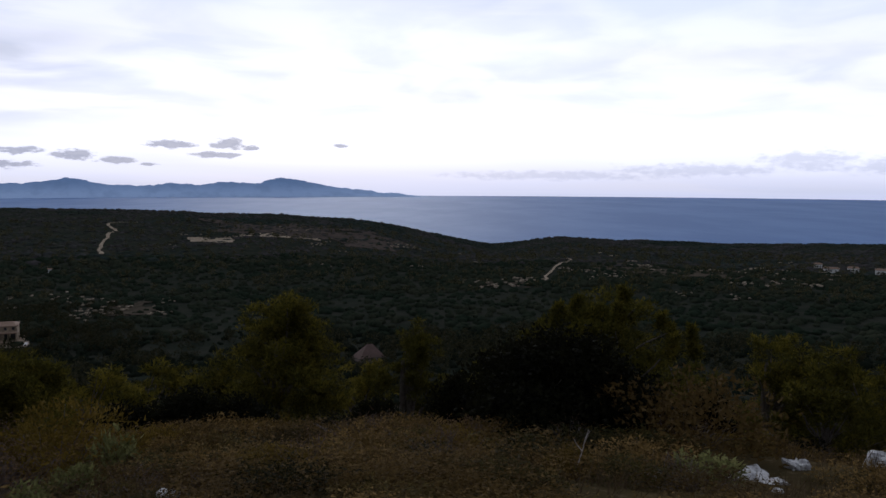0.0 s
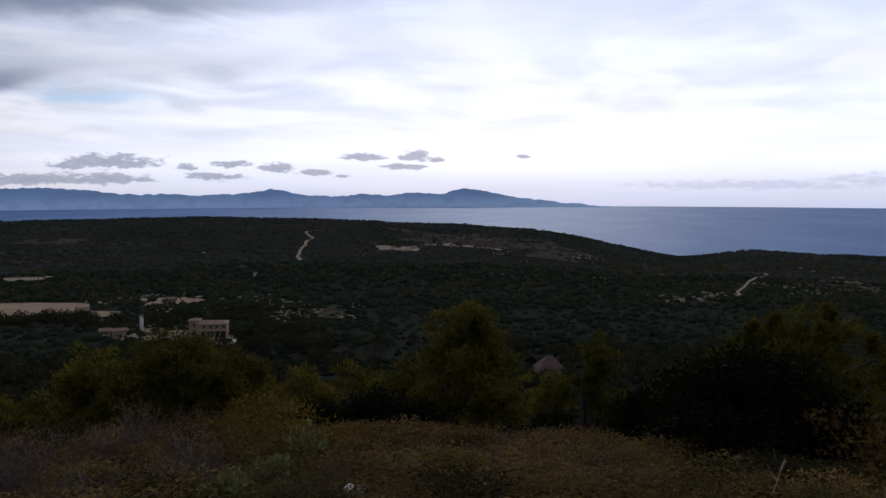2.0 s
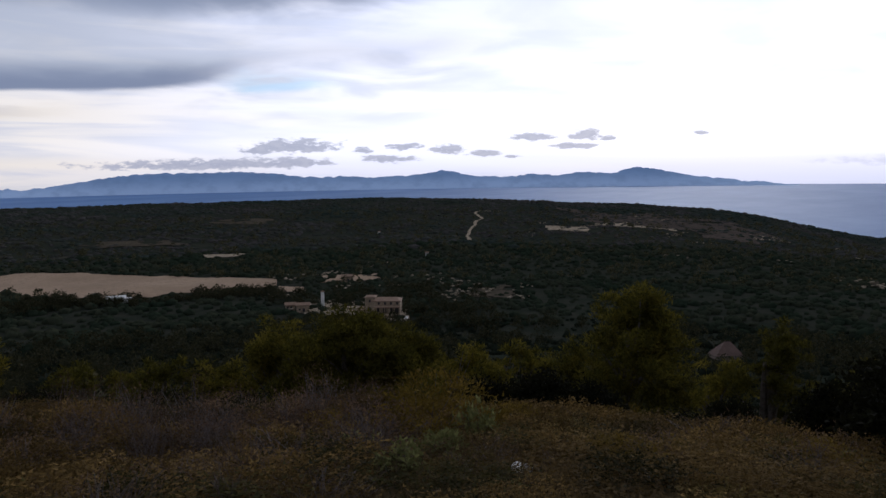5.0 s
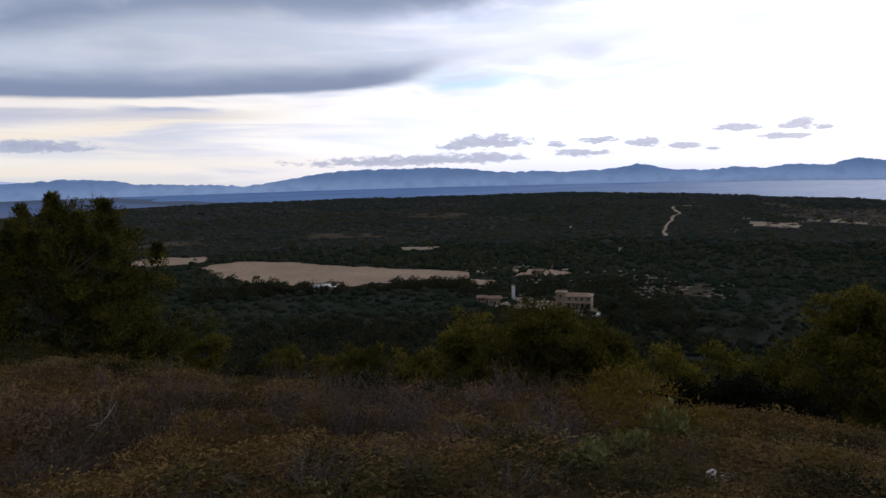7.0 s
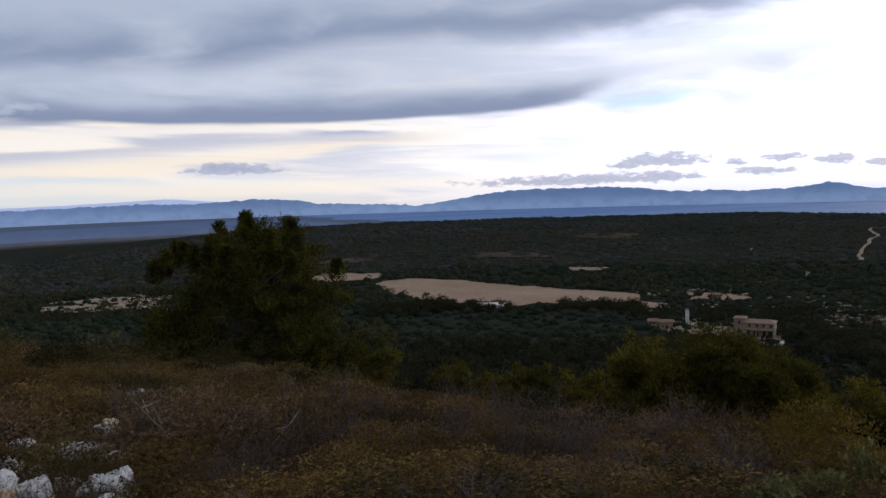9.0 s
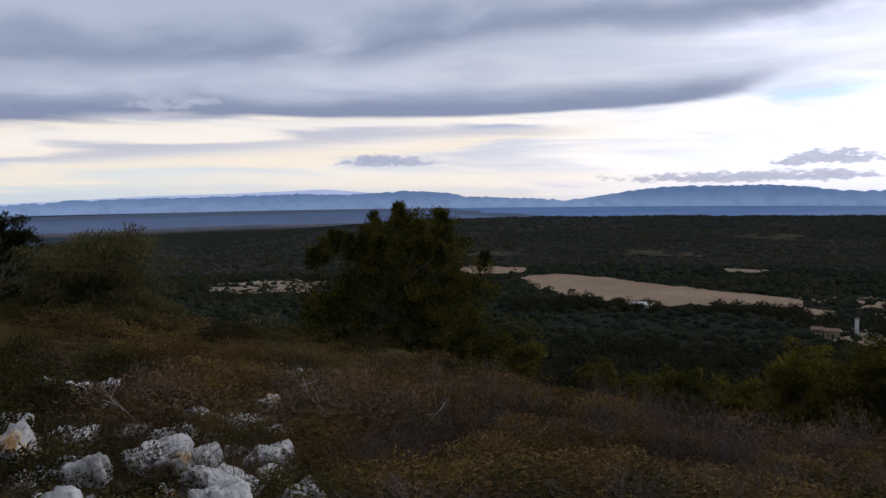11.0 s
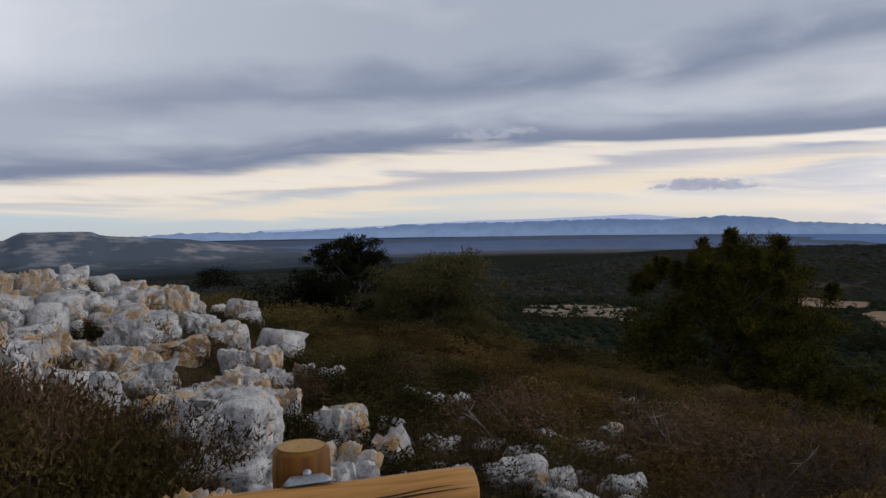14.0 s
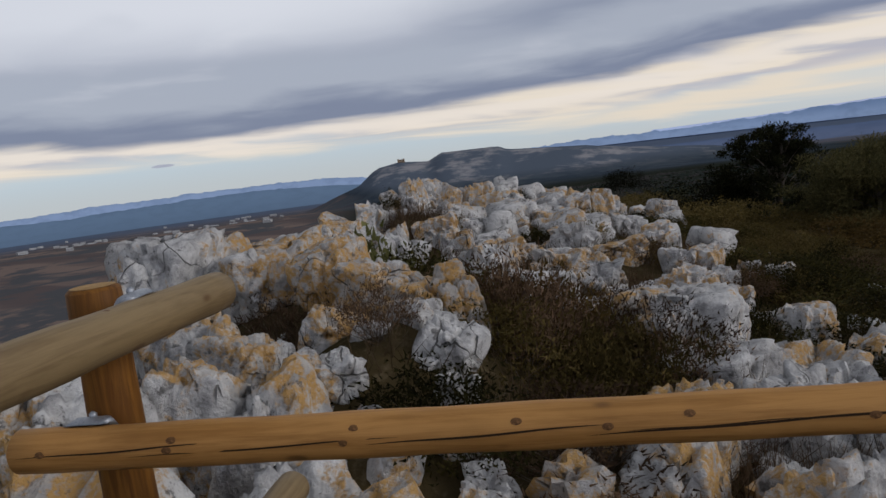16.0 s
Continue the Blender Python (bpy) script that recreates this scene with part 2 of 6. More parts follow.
def foliage(name, dark, light, tip, rough=0.9, vary=0.9):
    """Leaves: each leaf and each plant varies; a little light passes through."""
    m = bpy.data.materials.new(name)
    m.use_nodes = True
    t = m.node_tree
    b = t.nodes["Principled BSDF"]
    geo = t.nodes.new("ShaderNodeNewGeometry")
    info = t.nodes.new("ShaderNodeObjectInfo")
    co = t.nodes.new("ShaderNodeTexCoord")
    isl, rnd = Sock(t, geo.outputs["Random Per Island"]), Sock(t, info.outputs["Random"])
    patch = noise3(t, Sock(t, co.outputs["Object"]), 2.5, 3)
    c = blend(t, isl, dark, light)
    c = blend(t, (patch * 1.2 + rnd * 0.2 + isl * 0.3 + 0.1).step(0.85, 1.3), c, tip)
    c = blend(t, 1.0, c, rnd * vary + (0.85 - 0.5 * vary), "MULTIPLY")
    t.links.new(c.out, b.inputs["Base Color"])
    b.inputs["Roughness"].default_value, b.inputs["Specular IOR Level"].default_value = rough, 0.06
    tr = t.nodes.new("ShaderNodeBsdfTranslucent")
    t.links.new(c.out, tr.inputs["Color"])
    mx = t.nodes.new("ShaderNodeMixShader")
    mx.inputs[0].default_value = 0.3
    t.links.new(b.outputs[0], mx.inputs[1])
    t.links.new(tr.outputs[0], mx.inputs[2])
    t.links.new(mx.outputs[0], t.nodes["Material Output"].inputs["Surface"])
    return m


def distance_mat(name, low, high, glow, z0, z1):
    """Far land seen through kilometres of air: a plain backdrop, its haze put into the colour and a soft glow, with
    faint relief.
    """
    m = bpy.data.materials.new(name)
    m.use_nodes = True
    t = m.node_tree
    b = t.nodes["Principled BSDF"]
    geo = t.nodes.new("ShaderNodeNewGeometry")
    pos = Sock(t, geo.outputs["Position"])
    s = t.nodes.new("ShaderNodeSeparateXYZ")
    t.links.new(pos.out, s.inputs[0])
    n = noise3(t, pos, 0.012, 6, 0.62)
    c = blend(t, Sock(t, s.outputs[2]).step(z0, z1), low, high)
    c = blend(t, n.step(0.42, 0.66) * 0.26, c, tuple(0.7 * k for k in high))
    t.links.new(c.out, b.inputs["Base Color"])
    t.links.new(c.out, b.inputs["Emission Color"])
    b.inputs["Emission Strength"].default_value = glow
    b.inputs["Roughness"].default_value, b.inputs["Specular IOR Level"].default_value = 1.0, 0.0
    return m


def limestone(name="limestone", lichen=0.02):
    m = bpy.data.materials.new(name)
    m.use_nodes = True
    t = m.node_tree
    b = t.nodes["Principled BSDF"]
    geo = t.nodes.new("ShaderNodeNewGeometry")
    info = t.nodes.new("ShaderNodeObjectInfo")
    pos, rnd = Sock(t, geo.outputs["Position"]), Sock(t, info.outputs["Random"])
    broad, mid, grit = noise3(t, pos, 1.1, 5, 0.6), noise3(t, pos, 7.0, 6, 0.62, warp=0.3), noise3(t, pos, 42.0, 4, 0.6)
    c = blend(t, mid.step(0.30, 0.60), (0.27, 0.262, 0.258), (0.56, 0.55, 0.535))
    c = blend(t, broad.step(0.50, 0.66) * 0.5, c, (0.29, 0.275, 0.26))
    # ochre lichen in ragged patches, rust-brown stain round it
    spread = noise3(t, pos, 1.0, 6, 0.68, warp=0.5) + rnd * 0.10 + lichen
    c = blend(t, spread.step(0.54, 0.66) * mid.step(0.34, 0.54) * 0.4, c, (0.34, 0.27, 0.19))
    c = blend(t, (spread + mid * 0.30 + grit * 0.10).step(0.745, 0.82) * grit.step(0.22, 0.55) * noise3(t, pos, 10.0, 5, 0.65).step(0.42, 0.54) * 0.92, c, (0.44, 0.25, 0.07))
    # small grey-black specks
    c = blend(t, grit.step(0.60, 0.72) * 0.6, c, (0.14, 0.135, 0.13))
    c = blend(t, noise3(t, pos, 13.0, 5, 0.65).step(0.58, 0.66) * 0.8, c, (0.10, 0.095, 0.09))
    # dark solution pits and hair cracks
    vo = t.nodes.new("ShaderNodeTexVoronoi")
    vo.feature = "DISTANCE_TO_EDGE"
    vo.inputs["Scale"].default_value = 2.2
    warpv = t.nodes.new("ShaderNodeVectorMath")
    warpv.operation = "ADD"
    wn = t.nodes.new("ShaderNodeTexNoise")
    wn.inputs["Scale"].default_value = 3.0
    t.links.new(pos.out, wn.inputs["Vector"])
    t.links.new(pos.out, warpv.inputs[0])
    small = t.nodes.new("ShaderNodeVectorMath")
    small.operation = "SCALE"
    small.inputs["Scale"].default_value = 0.22
    t.links.new(wn.outputs["Color"], small.inputs[0])
    t.links.new(small.outputs[0], warpv.inputs[1])
    t.links.new(warpv.outputs[0], vo.inputs["Vector"])
    crack = Sock(t, vo.outputs["Distance"]).step(0.013, 0.003) * noise3(t, pos, 1.3, 3).step(0.52, 0.60)
    c = blend(t, crack * 0.8, c, (0.06, 0.055, 0.05))
    t.links.new(c.out, b.inputs["Base Color"])
    b.inputs["Roughness"].default_value, b.inputs["Specular IOR Level"].default_value = 0.92, 0.2
    bp = t.nodes.new("ShaderNodeBump")
    bp.inputs["Strength"].default_value, bp.inputs["Distance"].default_value = 1.0, 0.045
    t.links.new((mid * 0.7 + grit * 0.35 - crack * 0.5).out, bp.inputs["Height"])
    t.links.new(bp.outputs[0], b.inputs["Normal"])
    return m


def log_wood(name, base, dark, end=False):
    """Peeled round timber: grain along the log, knots, fine drying lines."""
    m = bpy.data.materials.new(name)
    m.use_nodes = True
    t = m.node_tree
    b = t.nodes["Principled BSDF"]
    co = t.nodes.new("ShaderNodeTexCoord")
    s = t.nodes.new("ShaderNodeSeparateXYZ")
    t.links.new(co.outputs["Object"], s.inputs[0])
    x, y, z = (Sock(t, s.outputs[k]) for k in range(3))
    grain = noise3(t, vec3(t, x * 26.0, y * 26.0, z * 1.6), 2.2, 6, 0.65, warp=0.5)
    tone = noise3(t, vec3(t, x * 3.0, y * 3.0, z * 2.2), 1.6, 3)
    c = blend(t, grain.step(0.35, 0.7), base, dark)
    c = blend(t, tone.step(0.45, 0.75) * 0.5, c, tuple(0.6 * k for k in dark))
    if end:
        ring = ((x * x + y * y).op("SQRT") * 420.0 + grain * 3.0).op("SINE").step(0.2, 1.0)
        c = blend(t, ring * 0.5, c, dark)
    vo = t.nodes.new("ShaderNodeTexVoronoi")
    vo.inputs["Scale"].default_value = 1.0
    t.links.new(vec3(t, x * 11.0, y * 11.0, z * 5.0).out, vo.inputs["Vector"])
    knot = Sock(t, vo.outputs["Distance"]).step(0.16, 0.07)
    c = blend(t, knot * 0.7, c, (0.10, 0.045, 0.015))
    t.links.new(c.out, b.inputs["Base Color"])
    b.inputs["Roughness"].default_value, b.inputs["Specular IOR Level"].default_value = 0.6, 0.22
    bp = t.nodes.new("ShaderNodeBump")
    bp.inputs["Strength"].default_value, bp.inputs["Distance"].default_value = 0.35, 0.004
    t.links.new(grain.out, bp.inputs["Height"])
    t.links.new(bp.outputs[0], b.inputs["Normal"])
    return m


def ground_mat():
    """Dry hillside: leaf litter and bare earth close by, dark maquis floor and pale bare patches in the valley, farmed
    plain beyond; haze blue is mixed into the far woods, plain and crags.
    """
    m = bpy.data.materials.new("hillside_ground")
    m.use_nodes = True
    t = m.node_tree
    b = t.nodes["Principled BSDF"]
    geo = t.nodes.new("ShaderNodeNewGeometry")
    pos = Sock(t, geo.outputs["Position"])
    s = t.nodes.new("ShaderNodeSeparateXYZ")
    t.links.new(pos.out, s.inputs[0])
    x, y, z = (Sock(t, s.outputs[k]) for k in range(3))
    r = (x * x + y * y).op("SQRT")
    n1, n2, n3 = noise3(t, pos, 1.1, 6, 0.65), noise3(t, pos, 9.0, 5, 0.65), noise3(t, pos, 0.013, 6, 0.62, warp=0.4)
    n4 = noise3(t, pos, 0.09, 4, 0.6)
    near = blend(t, n1.step(0.38, 0.62), (0.062, 0.046, 0.022), (0.042, 0.033, 0.016))
    near = blend(t, n2.step(0.52, 0.70), near, (0.105, 0.080, 0.046))
    wood = blend(t, n4.step(0.4, 0.65), (0.020, 0.024, 0.018), (0.030, 0.031, 0.024))
    wood = blend(t, n3.step(0.62, 0.72) * n4.step(0.45, 0.60) * 0.6, wood, (0.085, 0.07, 0.055))
    c = blend(t, r.step(22.0, 60.0), near, wood)
    side = (x * -1.0).op("ARCTAN2", y) * (180 / math.pi)
    # distant wooded ridge: haze put into its blue-grey colours
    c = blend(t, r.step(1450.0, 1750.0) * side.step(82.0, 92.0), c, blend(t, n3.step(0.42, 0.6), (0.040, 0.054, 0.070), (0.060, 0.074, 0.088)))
    furrow = noise3(t, vec3(t, x * 0.010, y * 0.0022, 0.0), 1.0, 4, 0.5)
    plain = blend(t, furrow.step(0.42, 0.58), (0.115, 0.092, 0.088), (0.20, 0.150, 0.128))
    plain = blend(t, n3.step(0.46, 0.56), plain, (0.090, 0.090, 0.094))
    # the plain turns bluer with distance, haze painted into its colour
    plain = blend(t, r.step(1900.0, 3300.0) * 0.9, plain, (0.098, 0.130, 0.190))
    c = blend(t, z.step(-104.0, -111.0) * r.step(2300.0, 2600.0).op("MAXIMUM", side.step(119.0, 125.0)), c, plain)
    # castle hill crags: haze put into the blue-grey tone, pale cliffs between
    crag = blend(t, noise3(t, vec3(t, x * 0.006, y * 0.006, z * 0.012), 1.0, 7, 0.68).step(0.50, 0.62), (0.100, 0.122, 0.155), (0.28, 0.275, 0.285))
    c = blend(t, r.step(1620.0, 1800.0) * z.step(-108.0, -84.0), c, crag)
    t.links.new(c.out, b.inputs["Base Color"])
    b.inputs["Roughness"].default_value, b.inputs["Specular IOR Level"].default_value = 1.0, 0.0
    bp = t.nodes.new("ShaderNodeBump")
    bp.inputs["Strength"].default_value, bp.inputs["Distance"].default_value = 0.8, 0.06
    t.links.new((n1 + n2 * 0.5).out, bp.inputs["Height"])
    t.links.new(bp.outputs[0], b.inputs["Normal"])
    return m


def canopy_mat():
    """Closed tree cover from afar: patches of pine green and browner maquis, a little haze blue put into them, crowns
    told apart by tone and relief.
    """
    m = bpy.data.materials.new("tree_canopy")
    m.use_nodes = True
    t = m.node_tree
    b = t.nodes["Principled BSDF"]
    geo = t.nodes.new("ShaderNodeNewGeometry")
    pos, isl = Sock(t, geo.outputs["Position"]), Sock(t, geo.outputs["Random Per Island"])
    broad, crown, leaf = noise3(t, pos, 0.010, 5, 0.6, warp=0.5), noise3(t, pos, 0.22, 4, 0.6), noise3(t, pos, 1.6, 4, 0.65)
    # blue raised in these greens and browns to stand for haze
    c = blend(t, broad.step(0.38, 0.58), (0.028, 0.038, 0.034), (0.056, 0.050, 0.049))
    c = blend(t, (crown * 0.8 + isl * 0.2).step(0.35, 0.65) * 0.7, c, (0.022, 0.029, 0.020))
    c = blend(t, leaf.step(0.54, 0.70) * 0.3, c, (0.068, 0.074, 0.058))
    t.links.new(c.out, b.inputs["Base Color"])
    b.inputs["Roughness"].default_value, b.inputs["Specular IOR Level"].default_value = 1.0, 0.0
    bp = t.nodes.new("ShaderNodeBump")
    bp.inputs["Strength"].default_value, bp.inputs["Distance"].default_value = 0.6, 0.8
    t.links.new((crown * 0.5 + leaf * 0.6).out, bp.inputs["Height"])
    t.links.new(bp.outputs[0], b.inputs["Normal"])
    return m


def sea_mat():
    m = bpy.data.materials.new("sea_water")
    m.use_nodes = True
    t = m.node_tree
    b = t.nodes["Principled BSDF"]
    geo = t.nodes.new("ShaderNodeNewGeometry")
    pos = Sock(t, geo.outputs["Position"])
    s = t.nodes.new("ShaderNodeSeparateXYZ")
    t.links.new(pos.out, s.inputs[0])
    x, y = Sock(t, s.outputs[0]), Sock(t, s.outputs[1])
    swell = noise3(t, vec3(t, x * 0.004, y * 0.0016, 0.0), 1.0, 7, 0.62)
    chop = noise3(t, vec3(t, x * 0.06, y * 0.02, 0.0), 1.0, 5, 0.65)
    # reflected sky is put into the blue base colour; real gloss stays low
    c = blend(t, swell.step(0.36, 0.66), (0.066, 0.150, 0.335), (0.092, 0.185, 0.385))
    c = blend(t, chop.step(0.70, 0.76) * 0.6, c, (0.35, 0.42, 0.5))
    t.links.new(c.out, b.inputs["Base Color"])
    b.inputs["Roughness"].default_value, b.inputs["Specular IOR Level"].default_value = 0.6, 0.07
    bp = t.nodes.new("ShaderNodeBump")
    bp.inputs["Strength"].default_value, bp.inputs["Distance"].default_value = 0.5, 1.0
    t.links.new((swell + chop).out, bp.inputs["Height"])
    t.links.new(bp.outputs[0], b.inputs["Normal"])
    return m


GROUND, SEA, STONE, CANOPY = ground_mat(), sea_mat(), limestone(), canopy_mat()
PALE_STONE = limestone("pale_limestone", -0.10)
# far ranges: air haze put into these blues and their glow
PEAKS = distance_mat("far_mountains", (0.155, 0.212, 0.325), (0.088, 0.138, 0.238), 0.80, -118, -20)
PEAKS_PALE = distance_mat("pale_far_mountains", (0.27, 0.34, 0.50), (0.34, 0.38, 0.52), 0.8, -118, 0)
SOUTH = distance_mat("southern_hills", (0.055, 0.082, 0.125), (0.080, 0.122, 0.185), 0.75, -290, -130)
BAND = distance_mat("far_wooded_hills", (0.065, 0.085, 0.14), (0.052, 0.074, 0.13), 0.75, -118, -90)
RAIL = log_wood("peeled_pine_log", (0.46, 0.232, 0.068), (0.30, 0.138, 0.034))
POST = log_wood("treated_pine_post", (0.215, 0.090, 0.012), (0.105, 0.038, 0.004), True)
GREY_RAIL = log_wood("greyed_pine_log", (0.25, 0.175, 0.085), (0.165, 0.108, 0.050))
CUT = surface("sawn_log_end", [(0.36, 0.21, 0.075), (0.42, 0.26, 0.10), (0.26, 0.14, 0.045)], 20, 90, 0.8, 0.1)
KNOT = surface("dark_knot", [(0.16, 0.075, 0.025), (0.10, 0.045, 0.015), (0.22, 0.11, 0.04)], 60, 200, 0.7, 0)
CRACK = surface("dark_drying_crack", [(0.03, 0.015, 0.006)] * 3, bump=0)
ZINC = surface("galvanised_steel", [(0.30, 0.32, 0.35), (0.40, 0.42, 0.45), (0.22, 0.23, 0.25)], 30, 120, 0.45, 0.1)
ZINC.node_tree.nodes["Principled BSDF"].inputs["Metallic"].default_value = 0.75
BARK = surface("grey_bark", [(0.07, 0.055, 0.045), (0.12, 0.10, 0.085), (0.04, 0.032, 0.026)], 6, 60, 0.95, 0.6)
TWIG = surface("dry_grey_twigs", [(0.085, 0.066, 0.052), (0.13, 0.105, 0.085), (0.05, 0.036, 0.027)], 5, 30, 0.95, 0, 0.4)
PINE = foliage("pine_needles", (0.013, 0.016, 0.004), (0.042, 0.043, 0.009), (0.125, 0.105, 0.015), vary=0.3)
YOUNG_PINE = foliage("yellowish_pine_needles", (0.042, 0.040, 0.007), (0.095, 0.084, 0.013), (0.185, 0.145, 0.020), vary=0.2)
ROSEMARY = foliage("olive_brown_shrub_leaves", (0.055, 0.042, 0.014), (0.098, 0.072, 0.023), (0.135, 0.097, 0.033))
GREY_TWIG = surface("bare_lavender_grey_twigs", [(0.085, 0.066, 0.062), (0.125, 0.104, 0.100), (0.055, 0.038, 0.033)], 5, 30, 0.95, 0, 0.3)
# oak leaves in a dark and a sunlit tone: light put into the colour
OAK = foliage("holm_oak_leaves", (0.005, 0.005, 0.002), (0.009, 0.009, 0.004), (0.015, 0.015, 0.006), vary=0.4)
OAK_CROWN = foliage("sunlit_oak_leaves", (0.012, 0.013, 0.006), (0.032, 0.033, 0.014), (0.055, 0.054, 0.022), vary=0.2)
OLIVE = foliage("grey_green_leaves", (0.062, 0.058, 0.024), (0.125, 0.112, 0.045), (0.17, 0.145, 0.060))
HEATH = foliage("brown_heath", (0.090, 0.057, 0.018), (0.155, 0.097, 0.031), (0.21, 0.134, 0.045), vary=0.7)
MASTIC = foliage("mastic_leaves", (0.021, 0.020, 0.007), (0.049, 0.043, 0.013), (0.080, 0.064, 0.018))
GORSE = foliage("yellow_green_gorse", (0.075, 0.052, 0.009), (0.145, 0.096, 0.016), (0.20, 0.130, 0.024))
CISTUS = foliage("pale_cistus_leaves", (0.10, 0.105, 0.035), (0.20, 0.195, 0.070), (0.29, 0.28, 0.11), vary=0.4)
WITHERED = foliage("withered_reddish_leaves", (0.068, 0.042, 0.025), (0.125, 0.078, 0.047), (0.165, 0.105, 0.063))
STRAW = foliage("dry_grass", (0.070, 0.047, 0.024), (0.12, 0.082, 0.044), (0.16, 0.115, 0.068))
RUSSET = foliage("withered_grass", (0.055, 0.034, 0.020), (0.10, 0.066, 0.040), (0.14, 0.095, 0.060))
WOODS = foliage("distant_woods", (0.024, 0.026, 0.013), (0.050, 0.049, 0.024), (0.074, 0.064, 0.032))
# valley crowns in two tones: MAQUIS, the near belt, is the darker
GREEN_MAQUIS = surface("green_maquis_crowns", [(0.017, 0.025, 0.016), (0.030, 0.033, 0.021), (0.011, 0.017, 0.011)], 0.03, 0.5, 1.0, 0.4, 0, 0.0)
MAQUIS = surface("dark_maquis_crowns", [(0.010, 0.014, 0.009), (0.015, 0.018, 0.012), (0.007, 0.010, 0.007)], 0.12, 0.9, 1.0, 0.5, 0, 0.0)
FIELD = surface("stubble_field", [(0.215, 0.143, 0.088), (0.26, 0.178, 0.114), (0.18, 0.118, 0.072)], 0.03, 0.5, 1.0, 0)
GLADE = surface("thin_grass_glade", [(0.056, 0.047, 0.035), (0.075, 0.061, 0.046), (0.036, 0.035, 0.025)], 0.06, 0.4, 1.0, 0, spec=0.0)
BROWN_TOP = surface("brown_heath_hilltop", [(0.058, 0.047, 0.040), (0.078, 0.062, 0.052), (0.038, 0.034, 0.028)], 0.06, 0.4, 1.0, 0, spec=0.0)
SHED = surface("dull_pale_render", [(0.34, 0.34, 0.35), (0.42, 0.42, 0.42), (0.26, 0.26, 0.26)], 0.4, 3.0, 0.9, 0.1)
SCREE = surface("bare_pale_ground", [(0.24, 0.19, 0.14), (0.33, 0.27, 0.20), (0.10, 0.085, 0.06)], 0.25, 1.1, 1.0, 0, spec=0.0)
WALL = surface("warm_stone_wall", [(0.25, 0.185, 0.125), (0.32, 0.245, 0.17), (0.18, 0.13, 0.09)], 0.4, 3.0, 0.95, 0.3)
TILE = surface("clay_roof_tile", [(0.18, 0.115, 0.080), (0.22, 0.145, 0.100), (0.14, 0.09, 0.06)], 0.5, 4.0, 0.9, 0.3)
WHITE = surface("white_render", [(0.58, 0.57, 0.55), (0.66, 0.65, 0.63), (0.48, 0.46, 0.43)], 0.4, 3.0, 0.9, 0.1)
OLD_TILE = surface("weathered_roof_tile", [(0.105, 0.068, 0.056), (0.135, 0.088, 0.072), (0.080, 0.054, 0.046)], 0.5, 4.0, 0.95, 0.3)
DARK = surface("dark_opening", [(0.02, 0.02, 0.022), (0.03, 0.03, 0.032), (0.015, 0.015, 0.016)], 1, 5, 0.4, 0)


# ---- mesh helpers ----
rng = np.random.default_rng(7)


def mesh_of(name, verts, faces, mat, smooth=False):
    me = bpy.data.meshes.new(name)
    verts = np.asarray(verts, dtype=np.float32).reshape(-1, 3)
    faces = np.asarray(faces, dtype=np.int32)
    me.vertices.add(len(verts))
    me.vertices.foreach_set("co", verts.ravel())
    k = faces.shape[1]
    me.loops.add(faces.size)
    me.loops.foreach_set("vertex_index", faces.ravel())
    me.polygons.add(len(faces))
    me.polygons.foreach_set("loop_start", np.arange(len(faces), dtype=np.int32) * k)
    if smooth:
        me.polygons.foreach_set("use_smooth", np.ones(len(faces), dtype=bool))
    me.update(calc_edges=True)
    me.materials.append(mat)
    return me


def bm_mesh(name, bm, mat, smooth=False):
    me = bpy.data.meshes.new(name)
    for f in bm.faces:
        f.smooth = smooth
    bm.to_mesh(me)
    bm.free()
    me.materials.append(mat)
    return me


def child(name, me, parent, label="", at=None):
    ob = new(name, me)
    ob.parent = parent
    if at is not None:
        ob.matrix_basis = at
    if label:
        ob["label"] = label
    return ob


def fbm(x, y, scale, octaves=4, seed=0.0):
    """Smooth value noise on arrays, about -1..1."""
    out, amp, tot = np.zeros_like(x, dtype=float), 1.0, 0.0
    for o in range(octaves):
        fx, fy = x / scale + 17.3 * o + seed, y / scale - 9.1 * o + seed * 1.7
        ix, iy = np.floor(fx), np.floor(fy)
        tx, ty = fx - ix, fy - iy
        tx, ty = tx * tx * (3 - 2 * tx), ty * ty * (3 - 2 * ty)

        def h(a, b):
            v = np.sin(a * 127.1 + b * 311.7) * 43758.5453
            return (v - np.floor(v)) * 2 - 1
        top = h(ix, iy) * (1 - tx) + h(ix + 1, iy) * tx
        bot = h(ix, iy + 1) * (1 - tx) + h(ix + 1, iy + 1) * tx
        out += amp * (top * (1 - ty) + bot * ty)
        tot += amp
        amp, scale = amp * 0.5, scale * 0.5
    return out / tot


def sstep(a, b, x):
    t = np.clip((x - a) / (b - a), 0, 1)
    return t * t * (3 - 2 * t)


# ---- the land ----
# our hill: height of the ground at six distances, by azimuth (degrees left of +y)
HILL_R = [5, 8, 18, 40, 80, 160]
